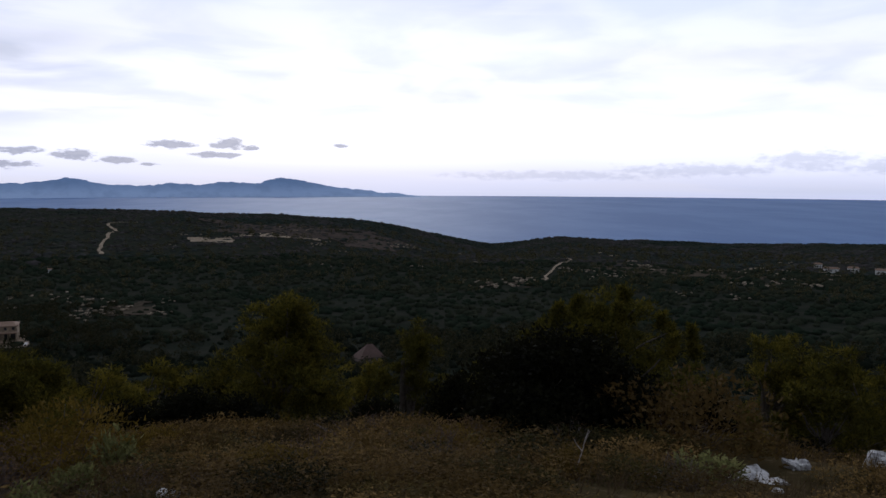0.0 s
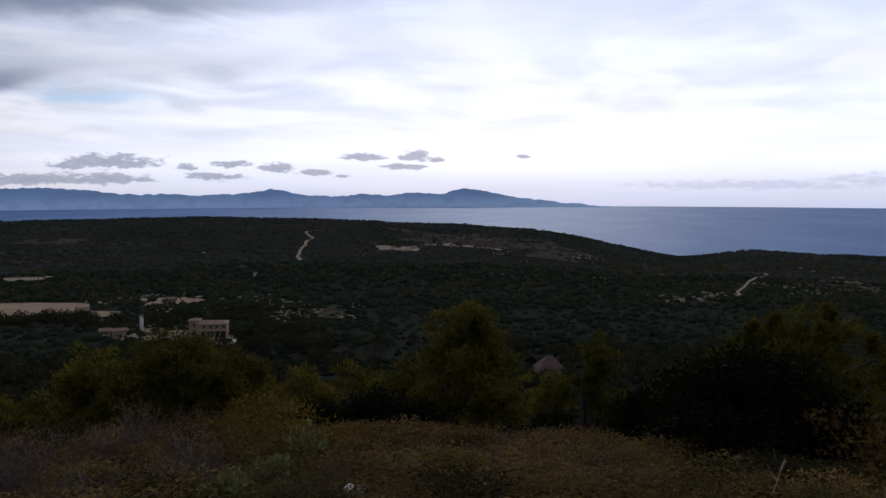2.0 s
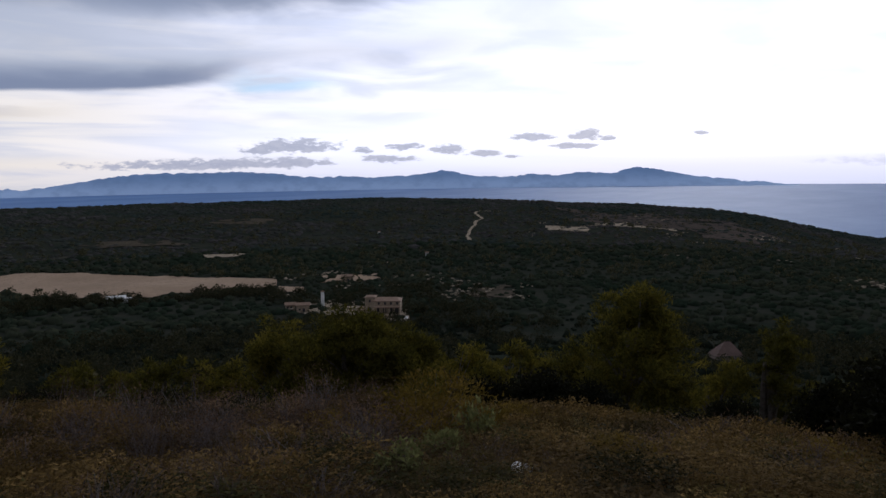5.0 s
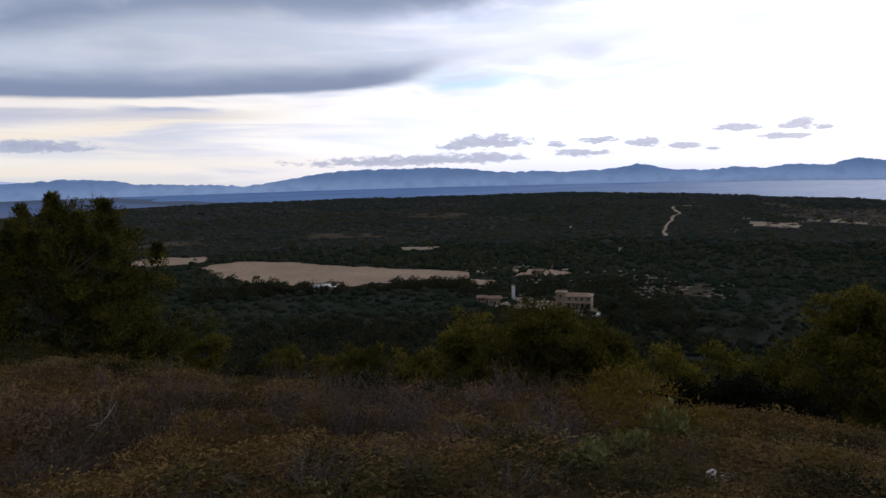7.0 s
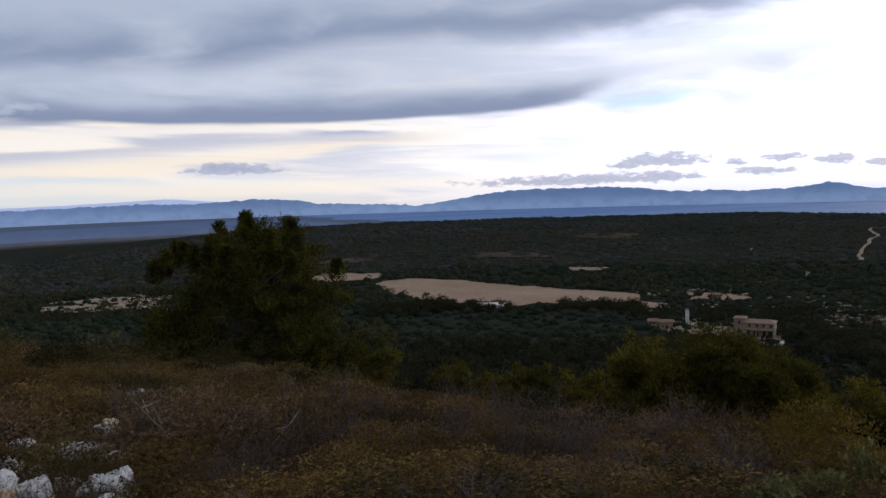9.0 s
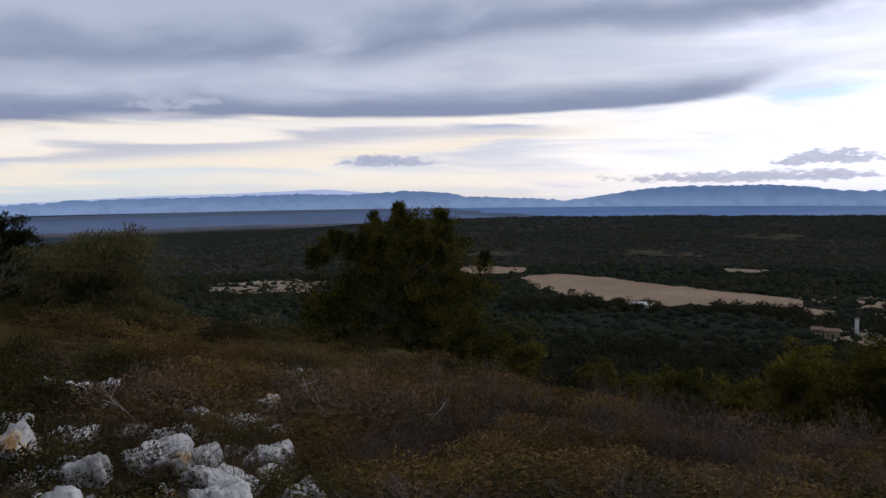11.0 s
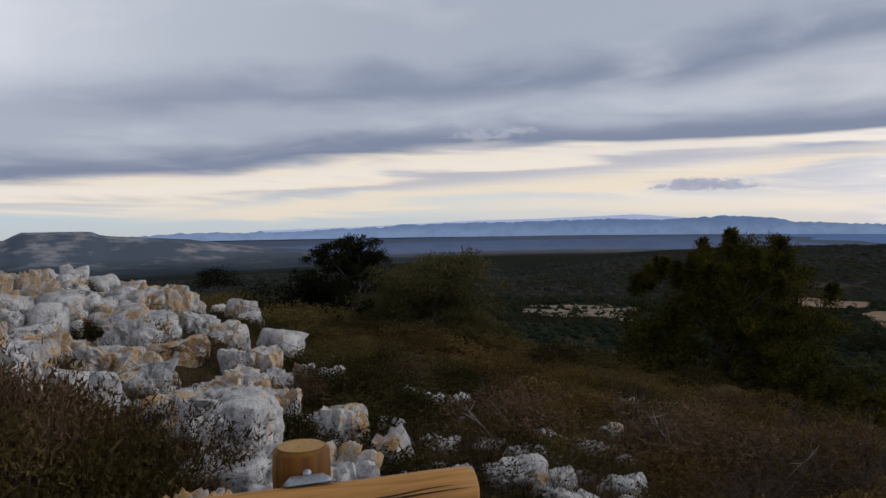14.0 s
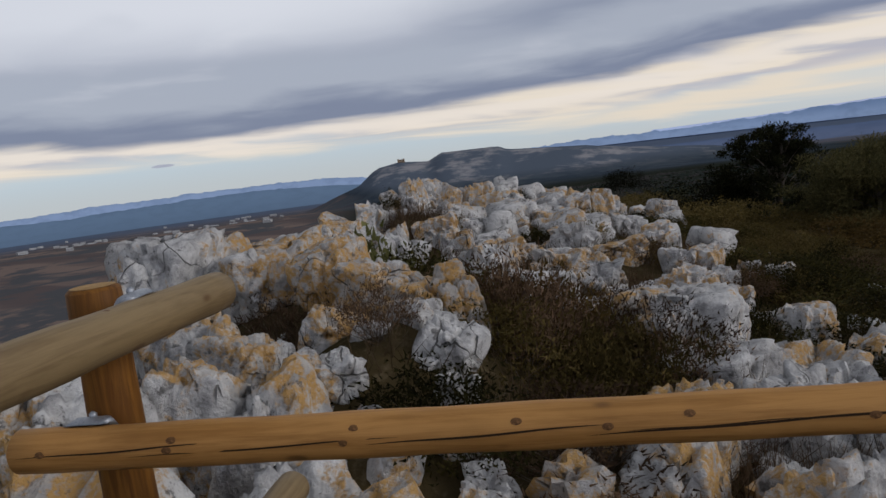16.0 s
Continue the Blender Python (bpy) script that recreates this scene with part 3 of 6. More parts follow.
HILL = {
    -90: (-1.5, -1.8, -3.5, -9, -22, -50), -40: (-2.05, -2.7, -6.4, -16, -32, -50), 0: (-2.08, -2.75, -6.6, -17, -34, -52),
    40: (-2.05, -2.6, -5.9, -16, -33, -52), 55: (-2.05, -2.45, -4.8, -13, -30, -50), 67: (-2.05, -2.35, -3.75, -9.5, -27, -50),
    80: (-2.0, -2.2, -3.3, -8, -21, -46), 92: (-1.95, -2.05, -2.55, -6, -17, -42), 102: (-1.9, -2.0, -2.15, -3.6, -12, -38),
    112: (-1.8, -1.62, -1.25, -3.5, -14, -42), 121: (-1.6, -1.32, -1.35, -8, -28, -58), 132: (-1.45, -1.5, -7, -21, -45, -75),
    150: (-1.6, -2.6, -9, -24, -50, -80), 200: (-1.5, -1.7, -2.5, -6, -20, -50), 270: (-1.5, -1.8, -3.5, -9, -22, -50),
}
# skyline of the opposite ridge, and of the castle hill behind it
RIDGE = [(-90, -4.4), (-30, -4.45), (-24, -4.70), (-20, -4.90), (-13, -4.78), (-8.3, -4.6), (-3.5, -5.4), (1.9, -4.15), (5.6, -3.35), (11.7, -2.90),
         (21, -2.44), (30, -2.12), (36, -2.25), (56, -2.3), (62, -2.36), (70, -2.66), (74, -2.95), (78, -3.45), (81, -3.85), (84, -3.4), (95, -3.7), (110, -4.2), (270, -4.4)]
CREST = [(88, -3.05), (93.7, -2.5), (97.4, -2.15), (100.9, -1.83), (103.6, -1.36), (106.4, -1.2), (109.2, -1.0), (109.9, -0.7), (114.2, -0.68), (114.9, -1.2),
         (117.1, -1.0), (118.9, -1.3), (120.3, -2.4), (122.9, -3.3)]


def land(x, y):
    """Height of the bare ground on arrays."""
    x, y = np.asarray(x, dtype=float), np.asarray(y, dtype=float)
    r = np.maximum(np.hypot(x, y), 0.5)
    a = np.degrees(np.arctan2(-x, y))
    a = np.where(a < -90, a + 360, a)
    keys = np.array(list(HILL))
    cols = np.array(list(HILL.values()))
    lr = np.log(np.clip(r, 2.0, 160))
    nodes = np.log([2.0] + HILL_R)
    prof = [np.interp(a, keys, c) for c in [np.full(len(keys), -1.5), *cols.T]]
    z = np.zeros_like(r)
    for k in range(len(nodes) - 1):
        t = np.clip((lr - nodes[k]) / (nodes[k + 1] - nodes[k]), 0, 1)
        inside = (lr >= nodes[k]) if k else np.ones_like(lr, dtype=bool)
        z = np.where(inside, prof[k] * (1 - t) + prof[k + 1] * t, z)
    # valley, opposite ridge, then sea bed or plain
    floor = np.interp(a, [-90, 95, 125, 270], [-66, -66, -112, -112])
    z = z + (floor - z) * sstep(120, 340, r)
    rr = np.interp(a, [-90, 8, 30, 57, 75, 95, 270], [1080, 1080, 1180, 1250, 1500, 1500, 1500])
    top = rr * np.tan(np.radians(np.interp(a, *zip(*RIDGE))))
    up = np.clip((r - 500) / (rr - 500), 0, 1)
    up = up * up * (3 - 2 * up) * 0.6 + up * 0.4
    z = z + (top - floor) * up
    # the shore of the bay runs slantwise, farther round to the left the farther it lies
    shore = 49 + (r - 1500) / 3200 * 15 + fbm(x, y, 700, 3, 40.0) * 2.5
    beyond = np.clip(-120 + (a - shore) * 0.35, -135, -118.8)
    beyond = beyond + (-127 - beyond) * sstep(76, 90, a) * (1 - sstep(115, 122, a)) - (r - 1500) / 3300 * np.interp(a, [-90, 110, 122, 270], [0, 0, 140, 140])
    z = z + (beyond - z) * sstep(0, 520, r - rr - 20)
    crest = 2200 * np.tan(np.radians(np.interp(a, *zip(*CREST))))
    on = sstep(86, 96, a) * (1 - sstep(122.5, 124.5, a))
    spur = np.exp(-((r - 2200) / 330.0) ** 2)
    z = z + np.maximum(crest - z, 0) * on * spur
    # rocky rise under the outcrop and the crest
    for mx, my, ex, ey, amp, sig in ((-4.7, -5.0, -4.1, -2.9, 0.50, 0.85), (-2.3, -3.5, -3.3, -2.7, 0.28, 0.6), (-8.4, -6.0, -9.4, -5.8, 0.55, 1.0), (-5.7, -1.6, -4.9, -1.3, 0.22, 0.7), (-9.2, -2.9, -8.7, -1.4, 0.30, 0.9), (-12.5, -4.0, -10.5, -3.6, 0.2, 1.0)):
        t = np.clip(((x - mx) * (ex - mx) + (y - my) * (ey - my)) / ((ex - mx) ** 2 + (ey - my) ** 2), 0, 1)
        z = z + amp * np.exp(-((x - mx - t * (ex - mx)) ** 2 + (y - my - t * (ey - my)) ** 2) / sig ** 2)
    # unevenness at every scale
    z = z + fbm(x, y, 0.9, 3) * 0.05 * sstep(1.5, 4, r) + fbm(x, y, 5.0, 3, 3.0) * 0.14 * sstep(3, 9, r)
    z = z + fbm(x, y, 60, 2, 5.0) * 2.2 * sstep(60, 200, r) * (1 - sstep(1200, 1600, r) * 0.7)
    return z + fbm(x, y, 210, 4, 9.0) * 15 * on * spur * (np.abs(r - 2200) > 0) * sstep(0, 260, np.abs(r - 2200))


def gz(x, y):
    return float(land(np.array([x]), np.array([y]))[0])


def polar(a, r):
    """Plan position of azimuth a (degrees) and distance r."""
    return -math.sin(radians(a)) * r, math.cos(radians(a)) * r


def fan(azs, rs, lift=0.0):
    """Vertices and faces of a sheet on the land over azimuths x distances."""
    A, R = np.meshgrid(np.radians(azs), rs, indexing="ij")
    X, Y = -np.sin(A) * R, np.cos(A) * R
    V = np.stack([X, Y, land(X, Y) + lift], -1).reshape(-1, 3)
    n, k = len(azs), len(rs)
    i, j = np.meshgrid(np.arange(n - 1), np.arange(k - 1), indexing="ij")
    q = (i * k + j).ravel()
    return V, np.stack([q, q + 1, q + k + 1, q + k], -1)


azs = np.concatenate([np.arange(-42, 152, 0.52), np.linspace(152, 318, 57)])
V, F = fan(azs, np.concatenate([[0.02, 0.5], np.geomspace(1.2, 4900, 250)]))
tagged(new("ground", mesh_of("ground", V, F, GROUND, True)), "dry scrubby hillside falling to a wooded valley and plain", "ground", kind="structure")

ring = [(-math.sin(radians(a)), math.cos(radians(a))) for a in np.arange(-100, 71, 2.0)]
rs = np.geomspace(700, 4900, 12)
V = [(x * r, y * r, -120) for x, y in ring for r in rs]
k = len(rs)
F = [(i * k + j, i * k + j + 1, (i + 1) * k + j + 1, (i + 1) * k + j) for i in range(len(ring) - 1) for j in range(k - 1)]
tagged(new("water", mesh_of("water", V, F, SEA)), "calm blue-grey sea reaching the horizon", "sea", kind="structure")


def range_of_hills(name, sky_line, r, depth, base, mat, rough, label):
    """A far range: crest by azimuth and elevation, falling to its base on both sides."""
    az0, az1 = sky_line[0][0], sky_line[-1][0]
    az = np.arange(az0, az1 + 0.01, 0.12)
    e = np.interp(az, *zip(*sky_line))
    e = np.convolve(np.pad(e, 3, mode="edge"), np.ones(7) / 7, "valid")
    crest = r * np.tan(np.radians(e))
    tooth = (fbm(az * 10, az * 0, 9.0, 5, 2.0) + 0.6 * fbm(az * 10, az * 0, 3.0, 3, 6.0)) * rough
    V = []
    steps = np.linspace(0, 1, 9)
    for a, c, k in zip(az, crest, tooth):
        ca, sa = math.cos(radians(a)), math.sin(radians(a))
        for s in steps:
            d = r - depth * (1 - s)
            V.append((-sa * d, ca * d, base + (c - base) * s ** 0.8 + k * s ** 6))
        V.append((-sa * (r + depth), ca * (r + depth), base))
    V = np.array(V)
    n = len(steps) + 1
    wob = fbm(V[:, 0], V[:, 1], 90, 4, 4.0) * rough * 0.6
    inner = np.tile(np.r_[0, np.sin(np.pi * steps[1:-1]), 0, 0], len(az))
    V[:, 2] += wob * inner
    q = (np.arange(len(az) - 1)[:, None] * n + np.arange(n - 1)[None]).ravel()
    F = np.stack([q, q + 1, q + n + 1, q + n], -1)
    tagged(new(name, mesh_of(name, V, F, mat, True)), label, "mountains", kind="structure")


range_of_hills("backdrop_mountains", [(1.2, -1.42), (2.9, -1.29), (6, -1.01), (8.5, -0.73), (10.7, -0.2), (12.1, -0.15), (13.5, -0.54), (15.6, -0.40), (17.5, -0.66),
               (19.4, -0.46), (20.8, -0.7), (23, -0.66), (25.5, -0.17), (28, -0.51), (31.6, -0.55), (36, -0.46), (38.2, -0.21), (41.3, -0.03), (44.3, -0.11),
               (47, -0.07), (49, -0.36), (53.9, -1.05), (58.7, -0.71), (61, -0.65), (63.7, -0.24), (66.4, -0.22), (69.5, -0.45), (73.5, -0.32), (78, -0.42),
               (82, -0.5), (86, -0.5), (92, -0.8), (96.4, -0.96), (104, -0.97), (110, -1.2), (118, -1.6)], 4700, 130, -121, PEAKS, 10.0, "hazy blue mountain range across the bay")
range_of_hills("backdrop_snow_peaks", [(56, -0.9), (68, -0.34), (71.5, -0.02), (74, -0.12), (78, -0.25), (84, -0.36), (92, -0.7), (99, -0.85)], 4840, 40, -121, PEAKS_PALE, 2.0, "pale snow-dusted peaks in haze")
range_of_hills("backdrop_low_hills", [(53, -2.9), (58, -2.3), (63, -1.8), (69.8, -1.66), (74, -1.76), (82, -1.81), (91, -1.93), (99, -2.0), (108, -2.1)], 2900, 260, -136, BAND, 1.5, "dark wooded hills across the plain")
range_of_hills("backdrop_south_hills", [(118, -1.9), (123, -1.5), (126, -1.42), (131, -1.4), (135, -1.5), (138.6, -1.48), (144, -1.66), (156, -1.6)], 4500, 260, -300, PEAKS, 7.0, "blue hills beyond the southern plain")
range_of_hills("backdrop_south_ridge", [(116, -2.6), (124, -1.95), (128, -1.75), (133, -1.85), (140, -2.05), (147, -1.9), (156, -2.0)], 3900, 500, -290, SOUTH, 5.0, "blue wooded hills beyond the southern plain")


# ---- fence at the viewpoint ----
def log_mesh(name, length, r0, r1, mat, sides=28, bevel=0.008):
    """A round log along z from 0 to length, slightly tapered and uneven, with chamfered ends."""
    bm = bmesh.new()
    rows = [(0, r0 - bevel), (bevel, r0)] + [(length * k / 24, r0 + (r1 - r0) * k / 24 + 0.0012 * math.sin(k * 1.7)) for k in range(1, 24)] + [(length - bevel, r1), (length, r1 - bevel)]
    loops = []
    for z, r in rows:
        loops.append([bm.verts.new((r * math.cos(2 * math.pi * i / sides) * (1 + 0.008 * math.sin(z * 5)), r * math.sin(2 * math.pi * i / sides), z)) for i in range(sides)])
    for a, b in zip(loops, loops[1:]):
        for i in range(sides):
            bm.faces.new((a[i], a[(i + 1) % sides], b[(i + 1) % sides], b[i]))
    bm.faces.new(loops[0][::-1])
    bm.faces.new(loops[-1])
    me = bm_mesh(name, bm, mat, True)
    for f in me.polygons:
        f.use_smooth = len(f.vertices) == 4 and bevel * 0.9 < f.center.z < length - bevel * 0.9
    return me


def along_log(p, q):
    p, q = Vector(p), Vector(q)
    turn = (q - p).to_track_quat("Z", "Y").to_matrix().to_4x4()
    return Matrix.Translation(p) @ turn, (q - p).length


def split_mesh(radius, z0, z1, angle, drift, width):
    """A drying split: a tapering dark sliver that wanders along the log's skin."""
    bm = bmesh.new()
    n, a, b = 22, [], []
    for k in range(n + 1):
        s = k / n
        th = angle + drift * s + 0.03 * math.sin(9 * s)
        w = width * math.sin(math.pi * s) ** 0.7 / radius + 0.002
        z = z0 + (z1 - z0) * s
        for row, t in ((a, th - w), (b, th + w)):
            row.append(bm.verts.new(((radius + 0.0012) * math.cos(t), (radius + 0.0012) * math.sin(t), z)))
    for k in range(n):
        bm.faces.new((a[k], a[k + 1], b[k + 1], b[k]))
    return bm_mesh("split", bm, CRACK)


fence = tagged(new("log_fence"), "peeled round-log fence on two posts with galvanised clamps", "fence")
posts = [(-1.735, -0.572, -0.444), (-1.262, -2.232, -0.186)]
fence.location = (-1.4, -1.4, gz(-1.4, -1.4))
base_inv = Matrix.Translation(-fence.location)
for x, y, top in posts:
    foot = gz(x, y) - 0.25
    child("post", log_mesh("post", top - foot, 0.059, 0.058, POST), fence, "orange-brown treated round post", base_inv @ pose(x, y, foot))
    bm = bmesh.new()
    bmesh.ops.create_circle(bm, cap_ends=True, segments=28, radius=0.048)
    child("cut_end", bm_mesh("cut_end", bm, CUT), fence, "pale sawn top of a post", base_inv @ pose(x, y, top + 0.001))
ends = [((-1.733, -0.222, -0.546), (-1.100, -2.352, -0.510), RAIL, 0.0465, "honey-coloured peeled log rail with long splits"),
        ((-1.565, -2.147, -0.266), (0.31, -1.600, -0.196), GREY_RAIL, 0.049, "greyed peeled log rail"),
        ((-1.66, -2.08, -0.83), (0.25, -1.52, -0.76), GREY_RAIL, 0.045, "greyed peeled lower log rail")]
for p, q, mat, rad, label in ends:
    m, length = along_log(p, q)
    rail = child("rail", log_mesh("rail", length, rad, rad * 1.02, mat), fence, label, base_inv @ m)
    if mat is RAIL:
        inv = m.to_3x3().inverted()
        view = inv @ Vector((1, 0.3, 0.15))
        a0 = math.atan2(view.y, view.x)
        for z0, z1, da, drift, w in ((0.02, 0.66, 0.30, -0.42, 0.0026), (0.05, 0.34, 0.46, -0.20, 0.0014), (0.45, 1.02, 0.05, -0.38, 0.0024), (0.62, 0.95, -0.02, -0.2, 0.0012), (0.98, 1.45, 0.10, -0.35, 0.0022), (1.38, 1.95, 0.02, -0.30, 0.0018), (1.75, 2.2, 0.18, -0.3, 0.0018)):
            child("split", split_mesh(rad * 1.005, z0, z1, a0 + da, drift, w), rail, "dark drying split")


def knot_mesh(radius):
    """An oval branch scar on the log's skin."""
    bm = bmesh.new()
    rim, mid = [], bm.verts.new((radius + 0.0022, 0, 0))
    for k in range(12):
        th = 2 * math.pi * k / 12
        u, z = 0.0075 * math.cos(th), 0.011 * math.sin(th)
        rim.append(bm.verts.new((math.sqrt(radius ** 2 - u * u) + 0.0008, u, z)))
    for k in range(12):
        bm.faces.new((mid, rim[k], rim[(k + 1) % 12]))
    return bm_mesh("knot", bm, KNOT, True)


KN = knot_mesh(0.0472)
for rail in [o for o in fence.children if o.name.startswith("rail")]:
    view = rail.matrix_basis.to_3x3().inverted() @ Vector((1, 0.3, 0.25))
    front = math.degrees(math.atan2(view.y, view.x))
    for z, turn_by in ((0.32, -18), (0.51, -8), (0.83, 16), (0.98, -4), (1.15, 18), (1.47, 22), (1.49, -12), (1.85, 16), (1.86, -8), (2.14, -4)):
        child("knot", KN, rail, "", pose(0, 0, z, 0, 0, front + turn_by))


def clamp_mesh():
    """A folded steel saddle: a curved strap with two lugs."""
    bm = bmesh.new()
    n, rows = 14, []
    for k in range(n + 1):
        th = math.pi * (0.47 + 0.50 * k / n)
        rows.append([bm.verts.new((r * math.cos(th), y, r * math.sin(th))) for r, y in ((0.052, -0.050), (0.052 + 0.016 * math.sin(math.pi * k / n), -0.032), (0.052 + 0.016 * math.sin(math.pi * k / n), 0.032), (0.052, 0.050))])
    for a, b in zip(rows, rows[1:]):
        for i in range(4):
            bm.faces.new((a[i], b[i], b[(i + 1) % 4], a[(i + 1) % 4]))
    bm.faces.new(rows[0])
    bm.faces.new(rows[-1][::-1])
    bmesh.ops.create_uvsphere(bm, u_segments=10, v_segments=6, radius=0.009, matrix=pose(-0.030, 0, 0.062))
    return bm_mesh("clamp", bm, ZINC, True)


CL = clamp_mesh()
for p, q, t in ((ends[0][0], ends[0][1], 0.152), (ends[0][0], ends[0][1], 0.925), (ends[1][0], ends[1][1], 0.180)):
    a = Vector(p).lerp(Vector(q), t)
    head = math.degrees(math.atan2(q[1] - p[1], q[0] - p[0]))
    child("clamp", CL, fence, "grey galvanised clamp", base_inv @ pose(*a, 0, 0, head + 90))


# ---- limestone boulders ----
def karst_mesh(seed, sub, name="boulder", soft=15.0, rough=1.0, cells=2.0, mat=None):
    """A weathered limestone block about 1 wide: rounded facets, a flattish top, joints that part it into shifted pieces, rain pits; its top at z = 0.5."""
    g = np.random.default_rng(seed)
    bm = bmesh.new()
    bmesh.ops.create_icosphere(bm, subdivisions=sub, radius=1.0)
    D = np.array([v.co for v in bm.verts])
    axes = np.array(Euler((g.normal() * 0.12, g.normal() * 0.12, g.uniform(0, 6.28))).to_matrix()).T
    N = np.concatenate([axes, -axes, g.normal(size=(6, 3)) * (1, 1, 0.8)])
    N /= np.linalg.norm(N, axis=1, keepdims=True)
    h = np.concatenate([g.uniform(0.40, 0.5, 2), g.uniform(0.33, 0.40, 1), g.uniform(0.40, 0.5, 3), g.uniform(0.42, 0.56, 6)])
    r = ((np.maximum(D @ N.T, 0) / h) ** soft).sum(1) ** (-1 / soft)
    o = Vector(g.uniform(-50, 50, 3))
    gap = 0.026 if sub > 4 else 0.055
    stretch = Vector((1.0, 1.0, 0.8))
    for v, k in zip(bm.verts, r):
        p = v.co * k
        bent = p * stretch * cells + o + 0.22 * noise.noise_vector(p * 2.0 + o)
        dist, pts = noise.voronoi(bent)
        d = 0.09 * (noise.cell(pts[0] * 7.0) - 0.5)
        d -= 0.10 * math.exp(-((dist[1] - dist[0]) / gap) ** 2)
        d += noise.fractal(p * 2.2 + o, 0.9, 2.1, 3) * 0.050 + noise.fractal(p * 7.0 - o, 0.55, 2.1, 5) * 0.034
        d -= max(0.0, noise.noise(p * 14.0 + o) - 0.18) * 0.08
        v.co = p * (1 + d * rough / max(k, 0.2))
    top = max(v.co.z for v in bm.verts)
    wide = np.abs([v.co.xy for v in bm.verts]).max(0) * 2
    for v in bm.verts:
        v.co = (v.co.x / wide[0], v.co.y / wide[1], v.co.z * 0.5 / top)
    return bm_mesh(name, bm, mat or STONE, sub > 4)


BLOCKS = [karst_mesh(100 + k, 5, "stone_block", cells=1.9) for k in range(8)]
ROCKS = [karst_mesh(k, 4) for k in range(12)]
PEBBLES = [karst_mesh(40 + k, 3, soft=10.0, cells=1.5) for k in range(12)]
PALE_BLOCKS = [karst_mesh(150 + k, 5, "stone_block", cells=1.9, mat=PALE_STONE) for k in range(3)]
PALE_ROCKS = [karst_mesh(140 + k, 4, mat=PALE_STONE) for k in range(10)]
PALE_PEBBLES = [karst_mesh(160 + k, 3, soft=10.0, cells=1.5, mat=PALE_STONE) for k in range(10)]
SAY_PALE = ["weathered white-grey limestone boulder in the scrub", "pale cracked limestone block sunk in scrub", "rounded pale limestone boulder with dark specks"]
SAY = ["weathered grey limestone boulder with ochre lichen", "pale cracked limestone block sunk in scrub", "pitted white limestone boulder with orange lichen"]


def block_at(x, y, top, w, k, low):
    """Placement of a stone that reaches from below the ground to the height top."""
    h = max(top - low, 0.55 * w)
    w = max(w, 0.62 * h)
    return pose(x, y, top - h * 0.5, (k * 53) % 23 - 11, (k * 31) % 21 - 10, (k * 77) % 360) @ Matrix.Diagonal((w * 1.1, w, h, 1))


def bed(x, y, top, w):
    """Depth to which a stone is sunk: the widest part lies near the ground."""
    z = gz(x, y)
    return min(z - 0.12 * w - 0.05, z - 0.75 * (top - z))


def boulder(x, y, top, w, k, group="limestone boulders", pale=False):
    low = bed(x, y, top, w)
    r = math.hypot(x, y)
    if pale:
        size = PALE_BLOCKS if w > 0.33 and r < 6.5 else PALE_ROCKS if w > 0.2 else PALE_PEBBLES
    else:
        size = BLOCKS if w > 0.33 and r < 6.5 else ROCKS if w > 0.3 and r < 17 else PEBBLES
    ob = new("boulder", size[k % len(size)])
    ob.matrix_world = block_at(x, y, top, w, k, low)
    return tagged(ob, (SAY_PALE if pale else SAY)[k % 3], "boulder", group)


RUBBLE = []


def rubble(x, y, top, w, k):
    """A small or far stone, one of many: kept for the joined rubble."""
    RUBBLE.append((PEBBLES[k % len(PEBBLES)], block_at(x, y, top, w, k, bed(x, y, top, w))))


def outcrop(spots, label):
    """A fissured outcrop: fitted blocks with dark joints between them."""
    x0, y0 = spots[0][:2]
    ob = new("rock_outcrop")
    ob.location = (x0, y0, gz(x0, y0))
    inv = Matrix.Translation((-x0, -y0, -gz(x0, y0)))
    for k, (x, y, top, w) in enumerate(spots):
        child("stone_block", BLOCKS[k % len(BLOCKS)], ob, "", inv @ block_at(x, y, top, w * 1.32, k + 2, gz(x, y) - 0.15))
    tagged(ob, label, "rock outcrop", "limestone outcrops by the fence")


# the tall outcrop at the edge of the drop; stones before it; stones down the gentle flank; the crown of the crest; the saddle
OUTCROP = [(-4.64, -5.13, -0.36, 0.77), (-5.51, -4.91, -0.47, 0.86), (-4.63, -4.42, -0.5, 0.56), (-4.45, -3.67, -0.5, 0.47), (-4.38, -3.27, -0.63, 0.46), (-4.33, -2.89, -0.69, 0.41),
           (-4.15, -2.62, -0.75, 0.23), (-3.37, -3.9, -0.75, 0.39), (-3.12, -3.43, -0.8, 0.44), (-4.31, -5.04, -0.48, 0.47), (-6.06, -4.58, -0.57, 0.46)]
FORE = [(-3.77, -3.31, -0.82, 0.4), (-3.59, -2.92, -0.86, 0.27), (-3.54, -2.46, -0.83, 0.41), (-2.43, -3.19, -0.71, 0.36), (-2.45, -2.78, -0.79, 0.43), (-3.07, -2.87, -0.85, 0.4),
        (-2.14, -2.44, -1.02, 0.38), (-2.1, -2.15, -1.06, 0.15), (-1.88, -3.36, -0.66, 0.43), (-1.46, -2.8, -0.78, 0.27), (-3.3, -2.34, -1.05, 0.24), (-3.41, -2.57, -1.03, 0.17),
        (-2.05, -3.92, -0.57, 0.52)]
